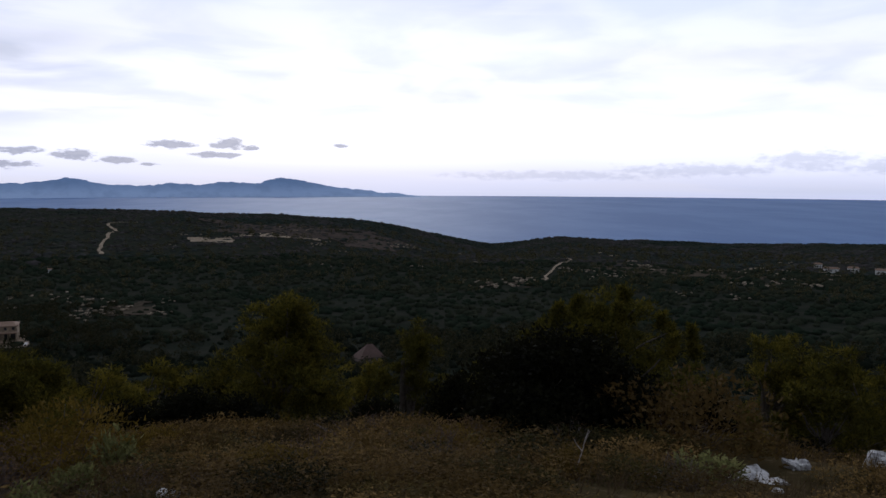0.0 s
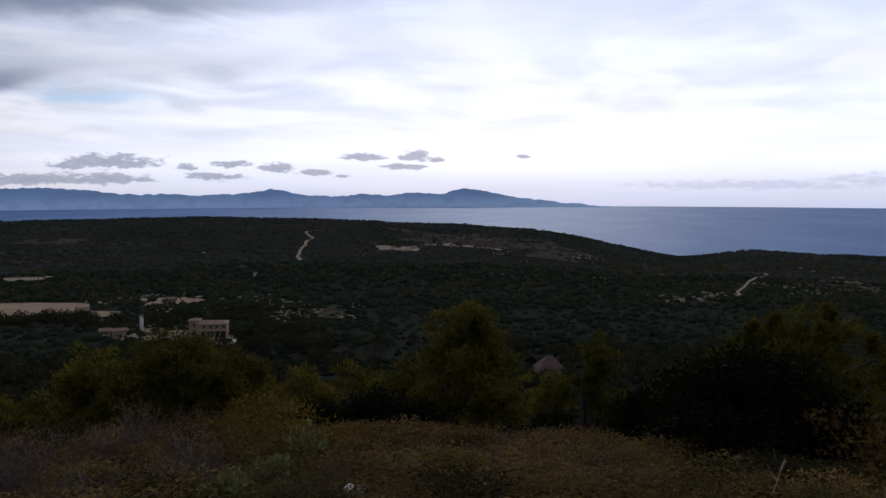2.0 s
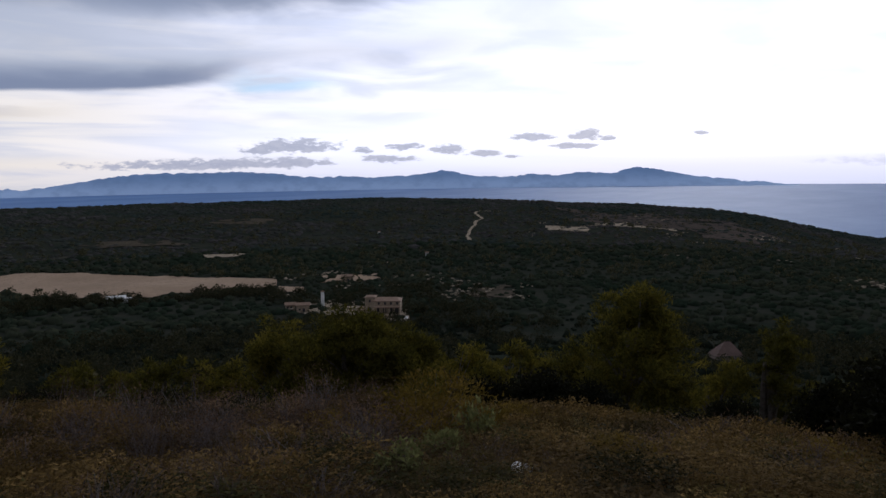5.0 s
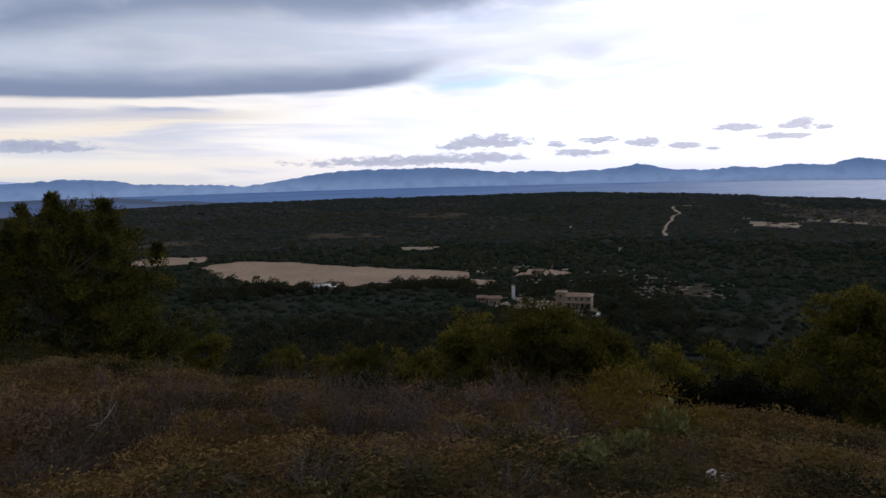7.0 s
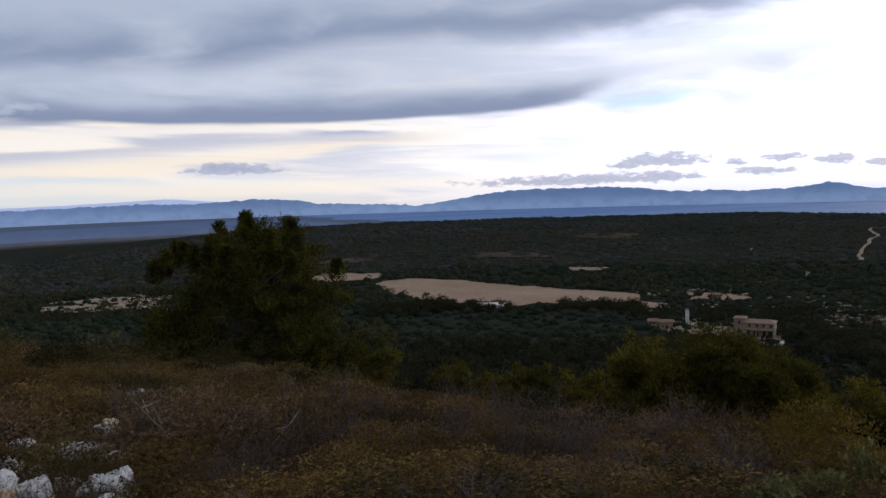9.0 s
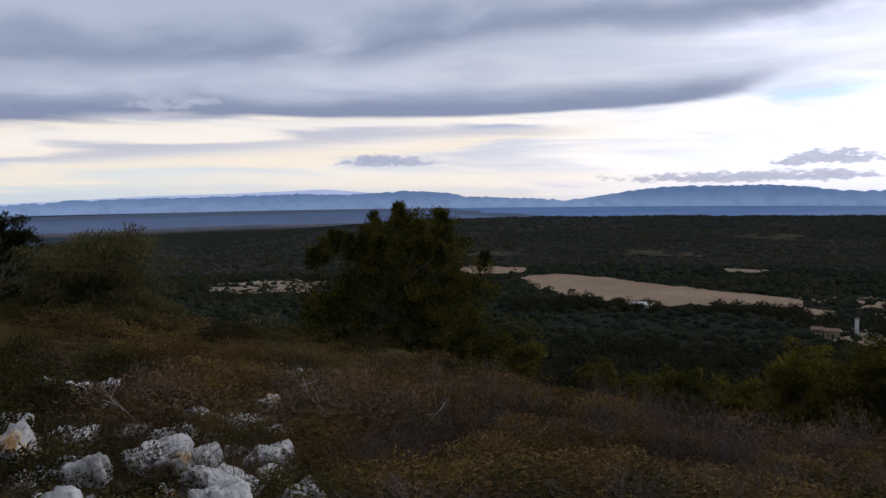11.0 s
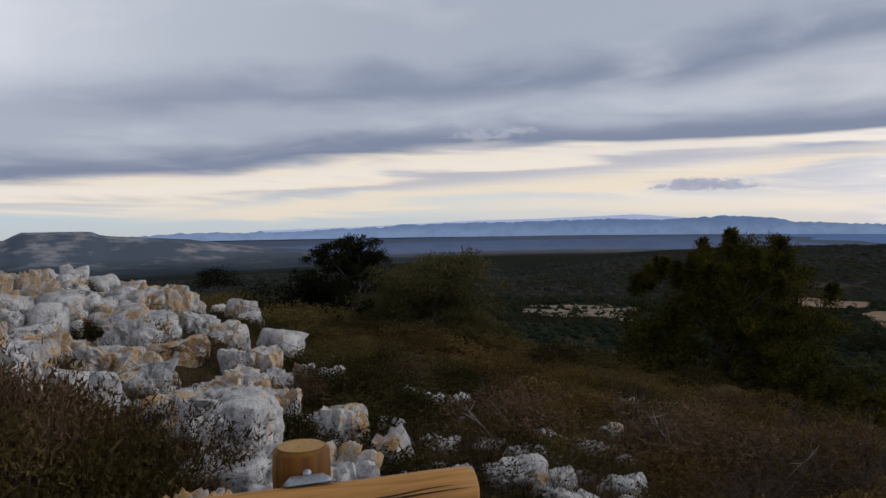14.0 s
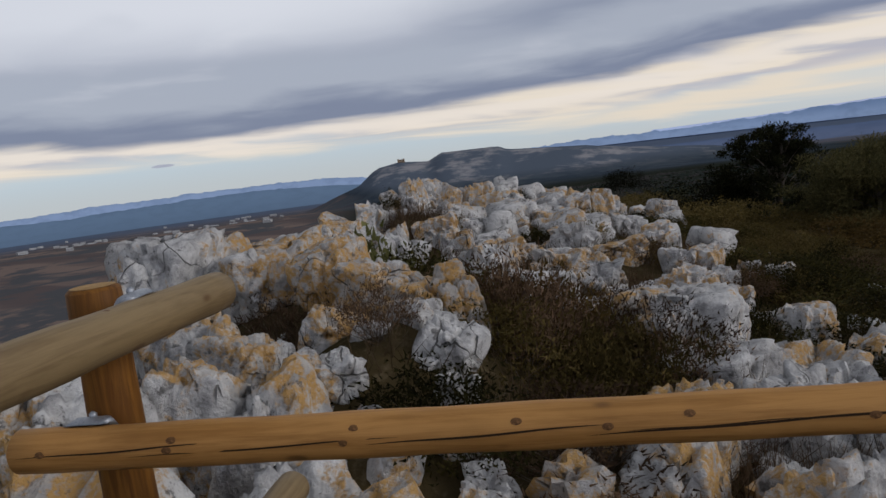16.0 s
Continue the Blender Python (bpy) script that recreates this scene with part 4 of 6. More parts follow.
FLANK = [(-5.59, -1.53, -1.12, 0.72), (-5.24, -1.69, -1.13, 0.35), (-4.94, -1.27, -1.31, 0.68), (-6.72, -0.78, -1.55, 0.58), (-5.39, -0.73, -1.53, 0.59), (-4.33, -0.76, -1.31, 0.66),
         (-3.71, -1.35, -1.2, 0.39), (-2.81, -0.81, -1.18, 0.44), (-3.21, -0.73, -1.24, 0.41), (-3.06, -1.26, -1.23, 0.53), (-5.12, -0.97, -1.42, 0.3), (-6.18, -0.35, -1.61, 0.27),
         (-4.8, -0.59, -1.45, 0.32), (-2.93, -1.68, -1.25, 0.28)]
CROWN = [(-7.87, -3.8, -1.11, 0.55), (-9.32, -4.69, -0.96, 0.38), (-10.03, -5.77, -0.67, 0.61), (-8.33, -5.85, -0.61, 0.42), (-9.28, -5.98, -0.6, 0.38), (-12.92, -6.75, -0.6, 0.67),
         (-11.74, -6.72, -0.48, 0.42), (-13.66, -6.32, -0.78, 0.74), (-13.03, -5.23, -0.97, 0.88), (-13.56, -4.52, -1.04, 0.9), (-14.74, -4.27, -1.16, 0.5), (-15.76, -4.14, -1.4, 0.46),
         (-16.48, -3.37, -1.63, 0.74), (-11.26, -2.55, -1.44, 0.85), (-9.45, -4.26, -1.13, 0.33), (-10.53, -5.78, -0.89, 0.5), (-8.2, -5.22, -0.83, 0.4)]
SADDLE = [(-9.15, -2.72, -1.29, 0.69), (-8.62, -3.01, -1.4, 0.57), (-8.97, -2.02, -1.43, 0.44), (-9.05, -1.72, -1.4, 0.26), (-8.98, -1.3, -1.59, 0.34), (-8.28, -1.52, -1.53, 0.4),
          (-8.92, -1.02, -1.63, 0.14), (-7.83, -1.83, -1.43, 0.31), (-11.62, -4.37, -1.17, 0.61), (-11.82, -3.72, -1.28, 0.7), (-9.9, -3.68, -1.25, 0.52), (-9.16, -3.88, -1.31, 0.42),
          (-12.39, -3.23, -1.35, 0.54), (-11.32, -5.27, -0.98, 0.61), (-7.54, -1.41, -1.58, 0.33)]
SIDE = [(-7.65, -0.99, -1.79, 0.67), (-8.84, 0.02, -1.87, 0.46), (-8.9, 0.44, -1.98, 0.24), (-7.26, 1.14, -1.98, 0.34), (-6.94, 1.28, -2.0, 0.3), (-7.1, -0.34, -1.75, 0.24),
        (-6.66, 0.04, -1.84, 0.36), (-5.74, 0.12, -1.76, 0.32), (-5.96, 0.59, -1.86, 0.5), (-5.79, 0.85, -1.86, 0.36), (-5.11, 0.87, -1.81, 0.5), (-5.76, 1.37, -1.92, 0.33),
        (-5.2, -0.19, -1.84, 0.3), (-5.16, 0.11, -1.85, 0.27), (-6.55, -0.9, -1.88, 0.58), (2.6, 6.25, -2.32, 0.38), (1.33, 4.97, -2.02, 0.34), (3.2, 6.8, -2.40, 0.2), (4.1, 7.1, -2.42, 0.22), (2.39, 5.3, -2.19, 0.3)]
SIDE = [(x, y, top, w * 1.12) for x, y, top, w in SIDE[:15]] + [(x, y, top - 0.12, w * 1.5) for x, y, top, w in SIDE[15:]]
SIDE += [(x + 0.45 * math.cos(2.1 * k), y + 0.5 * math.sin(2.1 * k), top - 0.10 - 0.03 * (k % 3), 0.16 + 0.05 * (k % 4)) for k, (x, y, top, w) in enumerate(SIDE[:15])]
SIDE += [(-4.38, 0.71, -1.63, 0.45), (-3.45, 0.06, -1.26, 0.66), (-3.27, 0.37, -1.42, 0.55), (-4.24, -0.49, -1.54, 0.38), (-3.33, -0.50, -1.35, 0.42), (-3.75, -0.25, -1.50, 0.30)]
taken = []
THICKET = [(-4.67, -2.14, 1.7), (-3.3, -1.8, 0.7), (-6.15, -3.88, 0.9)]
outcrop(OUTCROP, "fissured white limestone outcrop with orange lichen")
outcrop(FLANK[:3], "cracked white limestone ledge with ochre patches")
for k, (x, y, top, w) in enumerate(FORE + FLANK[3:] + CROWN + SADDLE):
    boulder(x, y, top, w, k)
for k, (x, y, top, w) in enumerate(SIDE):
    boulder(x, y, top, w, k, pale=True)
taken += [(x, y, w) for x, y, top, w in OUTCROP + FORE + FLANK + CROWN + SADDLE + SIDE]
# the stony crest behind: blocks thinning out down both flanks
count = 0
while count < 190:
    a, r = rng.uniform(95, 132), rng.uniform(7.0, 21)
    x, y = polar(a, r)
    keep = math.exp(-((a - 114 + (r - 12) * 0.15) / 9.0) ** 2)
    if a < 104:
        keep *= 0.35
    if rng.random() > keep or any(math.hypot(x - p, y - q) < 0.42 * w + 0.1 for p, q, w in taken + THICKET):
        continue
    w = float(rng.uniform(0.22, 0.42) if rng.random() < 0.5 else rng.uniform(0.4, 0.8))
    top = gz(x, y) + w * rng.uniform(0.35, 0.75)
    if r > 10.5:
        rubble(x, y, top, w, count)
    else:
        boulder(x, y, top, w, count, group="stony crest")
    taken.append((x, y, w))
    count += 1
count = 0
while count < 26:
    a, r = rng.uniform(100, 142), rng.uniform(2.3, 5.6)
    x, y = polar(a, r)
    w = float(rng.uniform(0.16, 0.36))
    if math.hypot(x + 1.4, y + 1.4) < 0.75 or math.hypot(x, y + 0.9) < 1.6 or any(math.hypot(x - p, y - q) < 0.45 * v + 0.12 for p, q, v in taken + THICKET):
        continue
    boulder(x, y, gz(x, y) + w * rng.uniform(0.3, 0.65), w, count + 3, group="stones beside the fence")
    taken.append((x, y, w))
    count += 1
count = 0
while count < 60:
    a, r = rng.uniform(74, 102), rng.uniform(4.6, 11)
    x, y = polar(a, r)
    w = float(rng.uniform(0.10, 0.34))
    if any(math.hypot(x - p, y - q) < 0.35 * v + 0.05 for p, q, v in taken):
        continue
    boulder(x, y, gz(x, y) + w * rng.uniform(0.35, 0.7), w, count + 5, group="stones in the scrub", pale=True)
    taken.append((x, y, w))
    count += 1
count = 0
while count < 70:
    a, r = rng.uniform(-32, 135), rng.uniform(3.2, 13)
    if a < 70 and rng.random() < 0.75:
        continue
    x, y = polar(a, r)
    w = float(rng.uniform(0.07, 0.22))
    if math.hypot(x + 1.4, y + 1.4) < 1.2:
        continue
    rubble(x, y, gz(x, y) + w * rng.uniform(0.2, 0.5), w, count)
    count += 1
V, F, n = [], [], 0
for me, m in RUBBLE:
    co = np.empty(len(me.vertices) * 3, dtype=np.float32)
    me.vertices.foreach_get("co", co)
    ids = np.empty(len(me.loops), dtype=np.int32)
    me.loops.foreach_get("vertex_index", ids)
    M = np.array(m)
    V.append(co.reshape(-1, 3) @ M[:3, :3].T + M[:3, 3])
    F.append(ids.reshape(-1, 3) + n)
    n += len(me.vertices)
tagged(new("limestone_rubble", mesh_of("limestone_rubble", np.concatenate(V), np.concatenate(F), STONE)), "small pale limestone rubble scattered over the crest", "stones", kind="stuff")


# ---- plants ----
def leaf_faces(C, D, U, length, width):
    """Pointed leaves at C along D, with width along U."""
    L, W = np.asarray(length).reshape(-1, 1), np.asarray(width).reshape(-1, 1)
    V = np.stack([C - U * W, C + U * W, C + D * L], 1).reshape(-1, 3)
    return V, np.arange(len(V)).reshape(-1, 3)


def units(g, n, up=0.0):
    D = g.normal(size=(n, 3))
    D[:, 2] += up
    return D / np.linalg.norm(D, axis=1, keepdims=True)


def sticks(starts, stops, r0, r1, g, bend=0.1, sides=3, steps=3):
    """Thin tapered stems, joined into one mesh."""
    V, F = [], []
    for p, q in zip(starts, stops):
        p, q = np.asarray(p, float), np.asarray(q, float)
        d = q - p
        ln = np.linalg.norm(d) + 1e-6
        side = np.cross(d, g.normal(size=3))
        side /= np.linalg.norm(side) + 1e-6
        up = np.cross(d / ln, side)
        sag = g.normal(size=3) * ln * bend
        n0 = len(V)
        for s in range(steps + 1):
            t = s / steps
            c = p + d * t + sag * math.sin(math.pi * t)
            r = r0 + (r1 - r0) * t
            for i in range(sides):
                th = 2 * math.pi * i / sides
                V.append(c + r * (side * math.cos(th) + up * math.sin(th)))
        for s in range(steps):
            for i in range(sides):
                a, b = n0 + s * sides + i, n0 + s * sides + (i + 1) % sides
                F.append((a, b, b + sides, a + sides))
    return np.array(V), np.array(F)


def bush_parts(seed, tips, leaves, length, width, spread, up=0.3, height=0.75, twigs=30, twig_r=0.006, ball=0.5):
    """Foliage and stems of a bush about 1 m wide that stands on z = 0."""
    g = np.random.default_rng(seed)
    th, rad = g.uniform(0, 2 * math.pi, tips), 0.5 * np.sqrt(g.uniform(0, 1, tips))
    lump = 1 + 0.25 * np.sin(th * 3 + seed) + 0.15 * np.sin(th * 5 - seed)
    hz = height * (1 - (rad / 0.56) ** 2) ** 0.5 * g.uniform(0.45, 1.08, tips)
    T = np.stack([rad * lump * np.cos(th), rad * lump * np.sin(th), np.maximum(hz, 0.05)], 1)
    which = g.integers(0, tips, leaves)
    C = T[which] + g.normal(size=(leaves, 3)) * spread * (1, 1, ball * 1.6)
    C[:, 2] = np.abs(C[:, 2])
    out = C * (1, 1, 0.6)
    D = units(g, leaves, up) + 0.5 * out / (np.linalg.norm(out, axis=1, keepdims=True) + 0.05)
    D /= np.linalg.norm(D, axis=1, keepdims=True)
    U = np.cross(D, g.normal(size=(leaves, 3)))
    U /= np.linalg.norm(U, axis=1, keepdims=True)
    lv = leaf_faces(C, D, U, g.uniform(0.7, 1.3, leaves) * length, g.uniform(0.7, 1.3, leaves) * width)
    pick = g.integers(0, tips, twigs)
    st = sticks(g.normal(size=(twigs, 3)) * (0.06, 0.06, 0.0), T[pick] * (1, 1, 1.0), twig_r, twig_r * 0.35, g, 0.08, 3, 2)
    return lv, st


def bush_kind(name, leaf_mat, stem_mat, seeds, **shape):
    made = []
    for s in seeds:
        lv, st = bush_parts(s, **shape)
        made.append((mesh_of(name, *lv, leaf_mat), mesh_of("stem", *st, stem_mat)))
    return made


KINDS = {
    "heath_bush": (bush_kind("heath_bush", HEATH, TWIG, (1, 2, 3, 4), tips=64, leaves=1450, length=0.050, width=0.0120, spread=0.07, up=0.9, height=0.6, twigs=6), "brown-olive heather bush on the dry slope", "bush"),
    "mastic_bush": (bush_kind("mastic_bush", MASTIC, BARK, (11, 12, 13), tips=48, leaves=1600, length=0.055, width=0.0135, spread=0.085, height=0.62, twigs=10), "dense dark green mastic bush among rocks", "bush"),
    "dry_shrub": (bush_kind("dry_shrub", WITHERED, GREY_TWIG, (21, 22, 23), tips=70, leaves=380, length=0.045, width=0.007, spread=0.06, height=0.8, twigs=110, twig_r=0.0042), "bare grey-brown twiggy shrub in the scrub", "shrub"),
    "gorse_bush": (bush_kind("gorse_bush", GORSE, BARK, (31, 32), tips=60, leaves=2400, length=0.055, width=0.0085, spread=0.06, up=1.0, height=0.75, twigs=20), "yellow-green gorse bush on the dry slope", "bush"),
    "cistus_bush": (bush_kind("cistus_bush", CISTUS, TWIG, (41, 42), tips=34, leaves=420, length=0.11, width=0.034, spread=0.07, up=0.5, height=0.8, twigs=30), "pale-leaved rockrose bush in the scrub", "bush"),
    "withered_shrub": (bush_kind("withered_shrub", WITHERED, TWIG, (71, 72), tips=70, leaves=1700, length=0.055, width=0.0075, spread=0.07, up=0.8, height=0.7, twigs=60, twig_r=0.004), "reddish-brown withered shrub between rocks", "shrub"),
    "rosemary_bush": (bush_kind("rosemary_bush", ROSEMARY, BARK, (61, 62, 63), tips=60, leaves=1250, length=0.056, width=0.0105, spread=0.07, up=0.9, height=0.55, twigs=6), "low olive-brown rosemary bush between stones", "bush"),
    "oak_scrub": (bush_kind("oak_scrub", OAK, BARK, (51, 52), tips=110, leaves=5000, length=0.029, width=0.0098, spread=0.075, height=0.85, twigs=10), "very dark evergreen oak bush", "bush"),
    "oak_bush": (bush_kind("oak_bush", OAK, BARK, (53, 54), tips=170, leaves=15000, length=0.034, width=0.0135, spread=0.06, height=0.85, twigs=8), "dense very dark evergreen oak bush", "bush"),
}
drawn = {k: 0 for k in KINDS}


def bush(kind, x, y, w, h, label="", group="", sink=0.04):
    pairs, say, cat = KINDS[kind]
    leaf, stem = pairs[drawn[kind] % len(pairs)]
    drawn[kind] += 1
    ob = new(kind, leaf)
    child("stem", stem, ob)
    ob.matrix_world = pose(x, y, gz(x, y) - sink, 0, 0, (drawn[kind] * 137.5) % 360) @ Matrix.Diagonal((w, w, h, 1))
    tagged(ob, label or say, cat, group or kind.replace("_", " ") + "es on the slope")
    return ob


def at(kind, a, r, w, h, label=""):
    x, y = polar(a, r)
    return bush(kind, x, y, w, h, label)


# bushes that stand out
at("gorse_bush", 26.4, 7.1, 1.15, 0.85, "bright yellow-green gorse bush at the slope's edge")
at("gorse_bush", 12.5, 9.0, 0.75, 0.6, "yellow-green gorse bush at the slope's edge")
at("gorse_bush", 31.5, 7.6, 0.6, 0.5)
at("cistus_bush", 23.4, 6.6, 0.38, 0.5)
at("cistus_bush", 26.2, 5.9, 0.38, 0.36)
at("cistus_bush", 29.5, 5.2, 0.4, 0.34)
at("cistus_bush", -19.5, 6.2, 0.5, 0.4)
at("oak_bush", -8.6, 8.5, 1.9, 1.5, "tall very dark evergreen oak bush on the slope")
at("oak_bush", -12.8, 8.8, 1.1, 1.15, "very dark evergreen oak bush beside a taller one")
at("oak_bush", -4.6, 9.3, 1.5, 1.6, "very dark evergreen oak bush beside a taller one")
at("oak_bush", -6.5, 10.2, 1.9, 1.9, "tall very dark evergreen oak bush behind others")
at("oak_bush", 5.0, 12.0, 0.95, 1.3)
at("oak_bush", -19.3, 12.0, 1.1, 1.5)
at("heath_bush", -18.3, 8.0, 1.7, 1.2, "broad brown heather bush on the slope")
at("heath_bush", -15.6, 8.2, 1.0, 0.9, "brown heather bush beside a broad one")
at("oak_bush", 14.5, 12.0, 1.4, 1.3)
at("oak_bush", 18.5, 12.3, 1.7, 1.4)
at("oak_bush", 23.0, 12.5, 1.5, 1.2)
at("oak_scrub", 8.0, 12.0, 1.5, 1.0)
at("oak_scrub", 97.2, 21.5, 3.0, 1.5, "dark evergreen oak thicket below a tree")
at("oak_scrub", 102.5, 39.0, 2.3, 1.6, "round dark oak bush on the skyline")
at("mastic_bush", 112.5, 24.0, 1.6, 0.8)
at("mastic_bush", 118.0, 20.0, 1.8, 0.6)
at("mastic_bush", 109.5, 26.0, 2.2, 0.9)
for k in range(26):
    th, rad = k * 2.4, 0.92 * math.sqrt((k + 0.5) / 26)
    x, y = -4.67 + rad * math.cos(th) * 0.95, -2.14 + rad * math.sin(th) * 0.80
    kind = ("withered_shrub", "rosemary_bush", "heath_bush", "rosemary_bush", "withered_shrub")[k % 5]
    bush(kind, x, y, 0.62 + 0.07 * (k % 4), 0.85 - 0.50 * rad ** 2 + 0.10 * (k % 3), {"mastic_bush": "dark mastic bush in the thicket between rocks"}.get(kind, ""), "thicket between the rocks")
bush("withered_shrub", -3.3, -1.8, 1.0, 0.6, "brown dry shrub between rocks")
bush("mastic_bush", -6.06, -3.84, 0.95, 0.85, "dark mastic bush on the stony crest")
bush("mastic_bush", -5.97, -3.56, 0.8, 0.75, "dark mastic bush on the stony crest")
bush("cistus_bush", -6.02, -4.18, 0.7, 0.9)
bush("withered_shrub", -5.73, -3.57, 0.8, 0.6)
bush("mastic_bush", -3.05, -2.38, 0.6, 0.55)
bush("mastic_bush", -3.03, -2.14, 0.5, 0.5)
bush("withered_shrub", -3.76, -3.70, 0.45, 0.6, "tuft of brown dry twigs in a rock cleft")
bush("withered_shrub", -3.47, -2.83, 0.4, 0.5, "tuft of brown dry twigs in a rock cleft")
bush("withered_shrub", -2.6, -1.35, 0.8, 0.5, "brown dry shrub under the rail")
bush("dry_shrub", -2.3, -1.7, 0.7, 0.45)
bush("dry_shrub", -4.06, -1.21, 0.5, 0.45)
bush("mastic_bush", -6.04, -1.09, 0.80, 0.50, "dark mastic bush between stones")
bush("mastic_bush", -6.73, -0.48, 0.90, 0.55, "dark mastic bush between stones")
bush("mastic_bush", -5.92, -0.88, 0.60, 0.40, "dark mastic bush between stones")
bush("mastic_bush", -5.70, -0.39, 0.80, 0.50, "dark mastic bush between stones")
bush("mastic_bush", -6.89, -1.17, 0.80, 0.50, "dark mastic bush between stones")
bush("mastic_bush", -7.47, -0.69, 1.00, 0.55, "dark mastic bush between stones")
bush("mastic_bush", -8.06, -0.25, 1.10, 0.60, "dark mastic bush between stones")
bush("mastic_bush", -5.72, -0.64, 0.60, 0.40, "dark mastic bush between stones")
for x, y, w, h in ((-4.45, 0.22, 0.75, 0.45), (-3.95, 0.55, 0.5, 0.32), (-4.9, 0.38, 0.65, 0.4), (-4.75, -0.22, 0.65, 0.4), (-3.75, 1.0, 0.6, 0.32), (-4.65, 1.2, 0.75, 0.4)):
    bush("mastic_bush", x, y, w, h, "low dark mastic bush between pale boulders")
bush("withered_shrub", -7.3, 0.75, 1.3, 0.8, "reddish bare twiggy shrub beside stones")
bush("withered_shrub", -6.7, 2.3, 1.4, 0.75)
bush("dry_shrub", -6.2, 2.9, 1.0, 0.6)


for k, (x, y, top, w) in enumerate(SIDE[:15]):
    bush("rosemary_bush", x - 0.72 - 0.1 * (k % 3), y + 0.30 * (-1) ** k, 0.85, 0.42 + 0.06 * (k % 4), "low olive-brown rosemary bush behind a boulder")


def clear_of(x, y, pad):
    """Free of stones, and not grown over the open side of the pale boulders."""
    r = math.hypot(x, y)
    for p, q, top, w in SIDE:
        d = math.hypot(p, q)
        off = abs(x * q - y * p) / d
        if 0 < d - r < 1.0 and x * p + y * q > 0 and off < 0.4 * w + 0.85 * pad:
            return False
    return all(math.hypot(x - p, y - q) > 0.45 * w + pad for p, q, w in taken) and r > 2.6


# scrub over the slope
plan = [("heath_bush", 150, (-40, 50), (3.9, 9.6), (0.6, 1.2), (0.34, 0.6)), ("heath_bush", 95, (50, 86), (4.2, 15), (0.7, 1.3), (0.4, 0.7)),
        ("mastic_bush", 50, (-38, 50), (4.5, 11), (0.6, 1.1), (0.35, 0.6)), ("mastic_bush", 20, (50, 66), (4.5, 17), (0.6, 1.1), (0.4, 0.65)), ("mastic_bush", 14, (62, 118), (5.5, 20), (0.6, 1.1), (0.4, 0.7)),
        ("dry_shrub", 45, (-20, 104), (4.2, 10), (0.5, 1.1), (0.4, 0.65)), ("heath_bush", 45, (36, 84), (4.4, 9), (0.5, 1.0), (0.4, 0.65)), ("dry_shrub", 60, (30, 84), (4.3, 8.5), (0.5, 1.0), (0.55, 0.95)), ("withered_shrub", 22, (30, 98), (4.4, 12), (0.5, 1.1), (0.4, 0.7)),
        ("gorse_bush", 14, (-38, 60), (5.5, 10), (0.5, 0.9), (0.35, 0.55)), ("heath_bush", 45, (-36, 62), (3.7, 6.0), (0.6, 1.0), (0.35, 0.5)),
        ("rosemary_bush", 70, (-38, 58), (4.0, 9.5), (0.5, 1.0), (0.3, 0.55)), ("rosemary_bush", 110, (58, 100), (4.2, 13), (0.5, 1.0), (0.35, 0.65)), ("rosemary_bush", 70, (90, 108), (6.5, 18), (0.5, 1.1), (0.35, 0.6)),
        ("cistus_bush", 8, (-10, 70), (4.2, 8), (0.3, 0.5), (0.25, 0.4)), ("heath_bush", 20, (60, 112), (15, 34), (1.0, 1.8), (0.5, 0.9)), ("rosemary_bush", 45, (60, 112), (14, 34), (1.0, 1.8), (0.5, 0.9)),
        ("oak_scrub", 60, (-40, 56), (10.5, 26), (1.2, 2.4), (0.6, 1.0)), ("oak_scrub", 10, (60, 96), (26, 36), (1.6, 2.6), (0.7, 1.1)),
        ("mastic_bush", 34, (84, 99), (5.2, 11), (0.6, 1.1), (0.4, 0.7)), ("mastic_bush", 30, (96, 134), (4.0, 20), (0.4, 0.9), (0.3, 0.55)), ("rosemary_bush", 40, (62, 110), (16, 32), (1.2, 2.2), (0.6, 1.0))]
for kind, n, (a0, a1), (r0, r1), (w0, w1), (h0, h1) in plan:
    k = 0
    while k < n:
        a, r = rng.uniform(a0, a1), math.sqrt(rng.uniform(r0 * r0, r1 * r1))
        x, y = polar(a, r)
        w = float(rng.uniform(w0, w1))
        if kind == "oak_scrub" and r > 11.5 and (28 < a < 40 or -18 < a < -7 or 9 < a < 16):
            continue
        if 21 < a < 31 and r < 7.2 and kind != "cistus_bush" and rng.random() < 0.7:
            continue
        if not clear_of(x, y, 0.28 * w) or rng.random() > 0.55 + 0.5 * float(fbm(np.array([x]), np.array([y]), 2.5, 2, 8.0 + len(kind))[0]):
            continue
        bush(kind, x, y, w, float(rng.uniform(h0, h1)) * min(1.0, max(0.42, r / 9.0)))
        k += 1

# small plants rooted in the clefts of the crest
k = 0
while k < 50:
    a, r = rng.uniform(96, 128), rng.uniform(5.5, 20)
    x, y = polar(a, r)
    near = [math.hypot(x - p, y - q) - 0.30 * w for p, q, w in taken]
    if min(near) < 0.0 or min(near) > 0.45:
        continue
    kind = ("rosemary_bush", "withered_shrub", "mastic_bush", "withered_shrub")[k % 4]
    bush(kind, x, y, float(rng.uniform(0.35, 0.65)), float(rng.uniform(0.4, 0.7)), "small %s bush in a rock cleft" % {"rosemary_bush": "olive-green", "withered_shrub": "withered brown", "mastic_bush": "dark green"}[kind], "plants in the rock clefts")
    k += 1

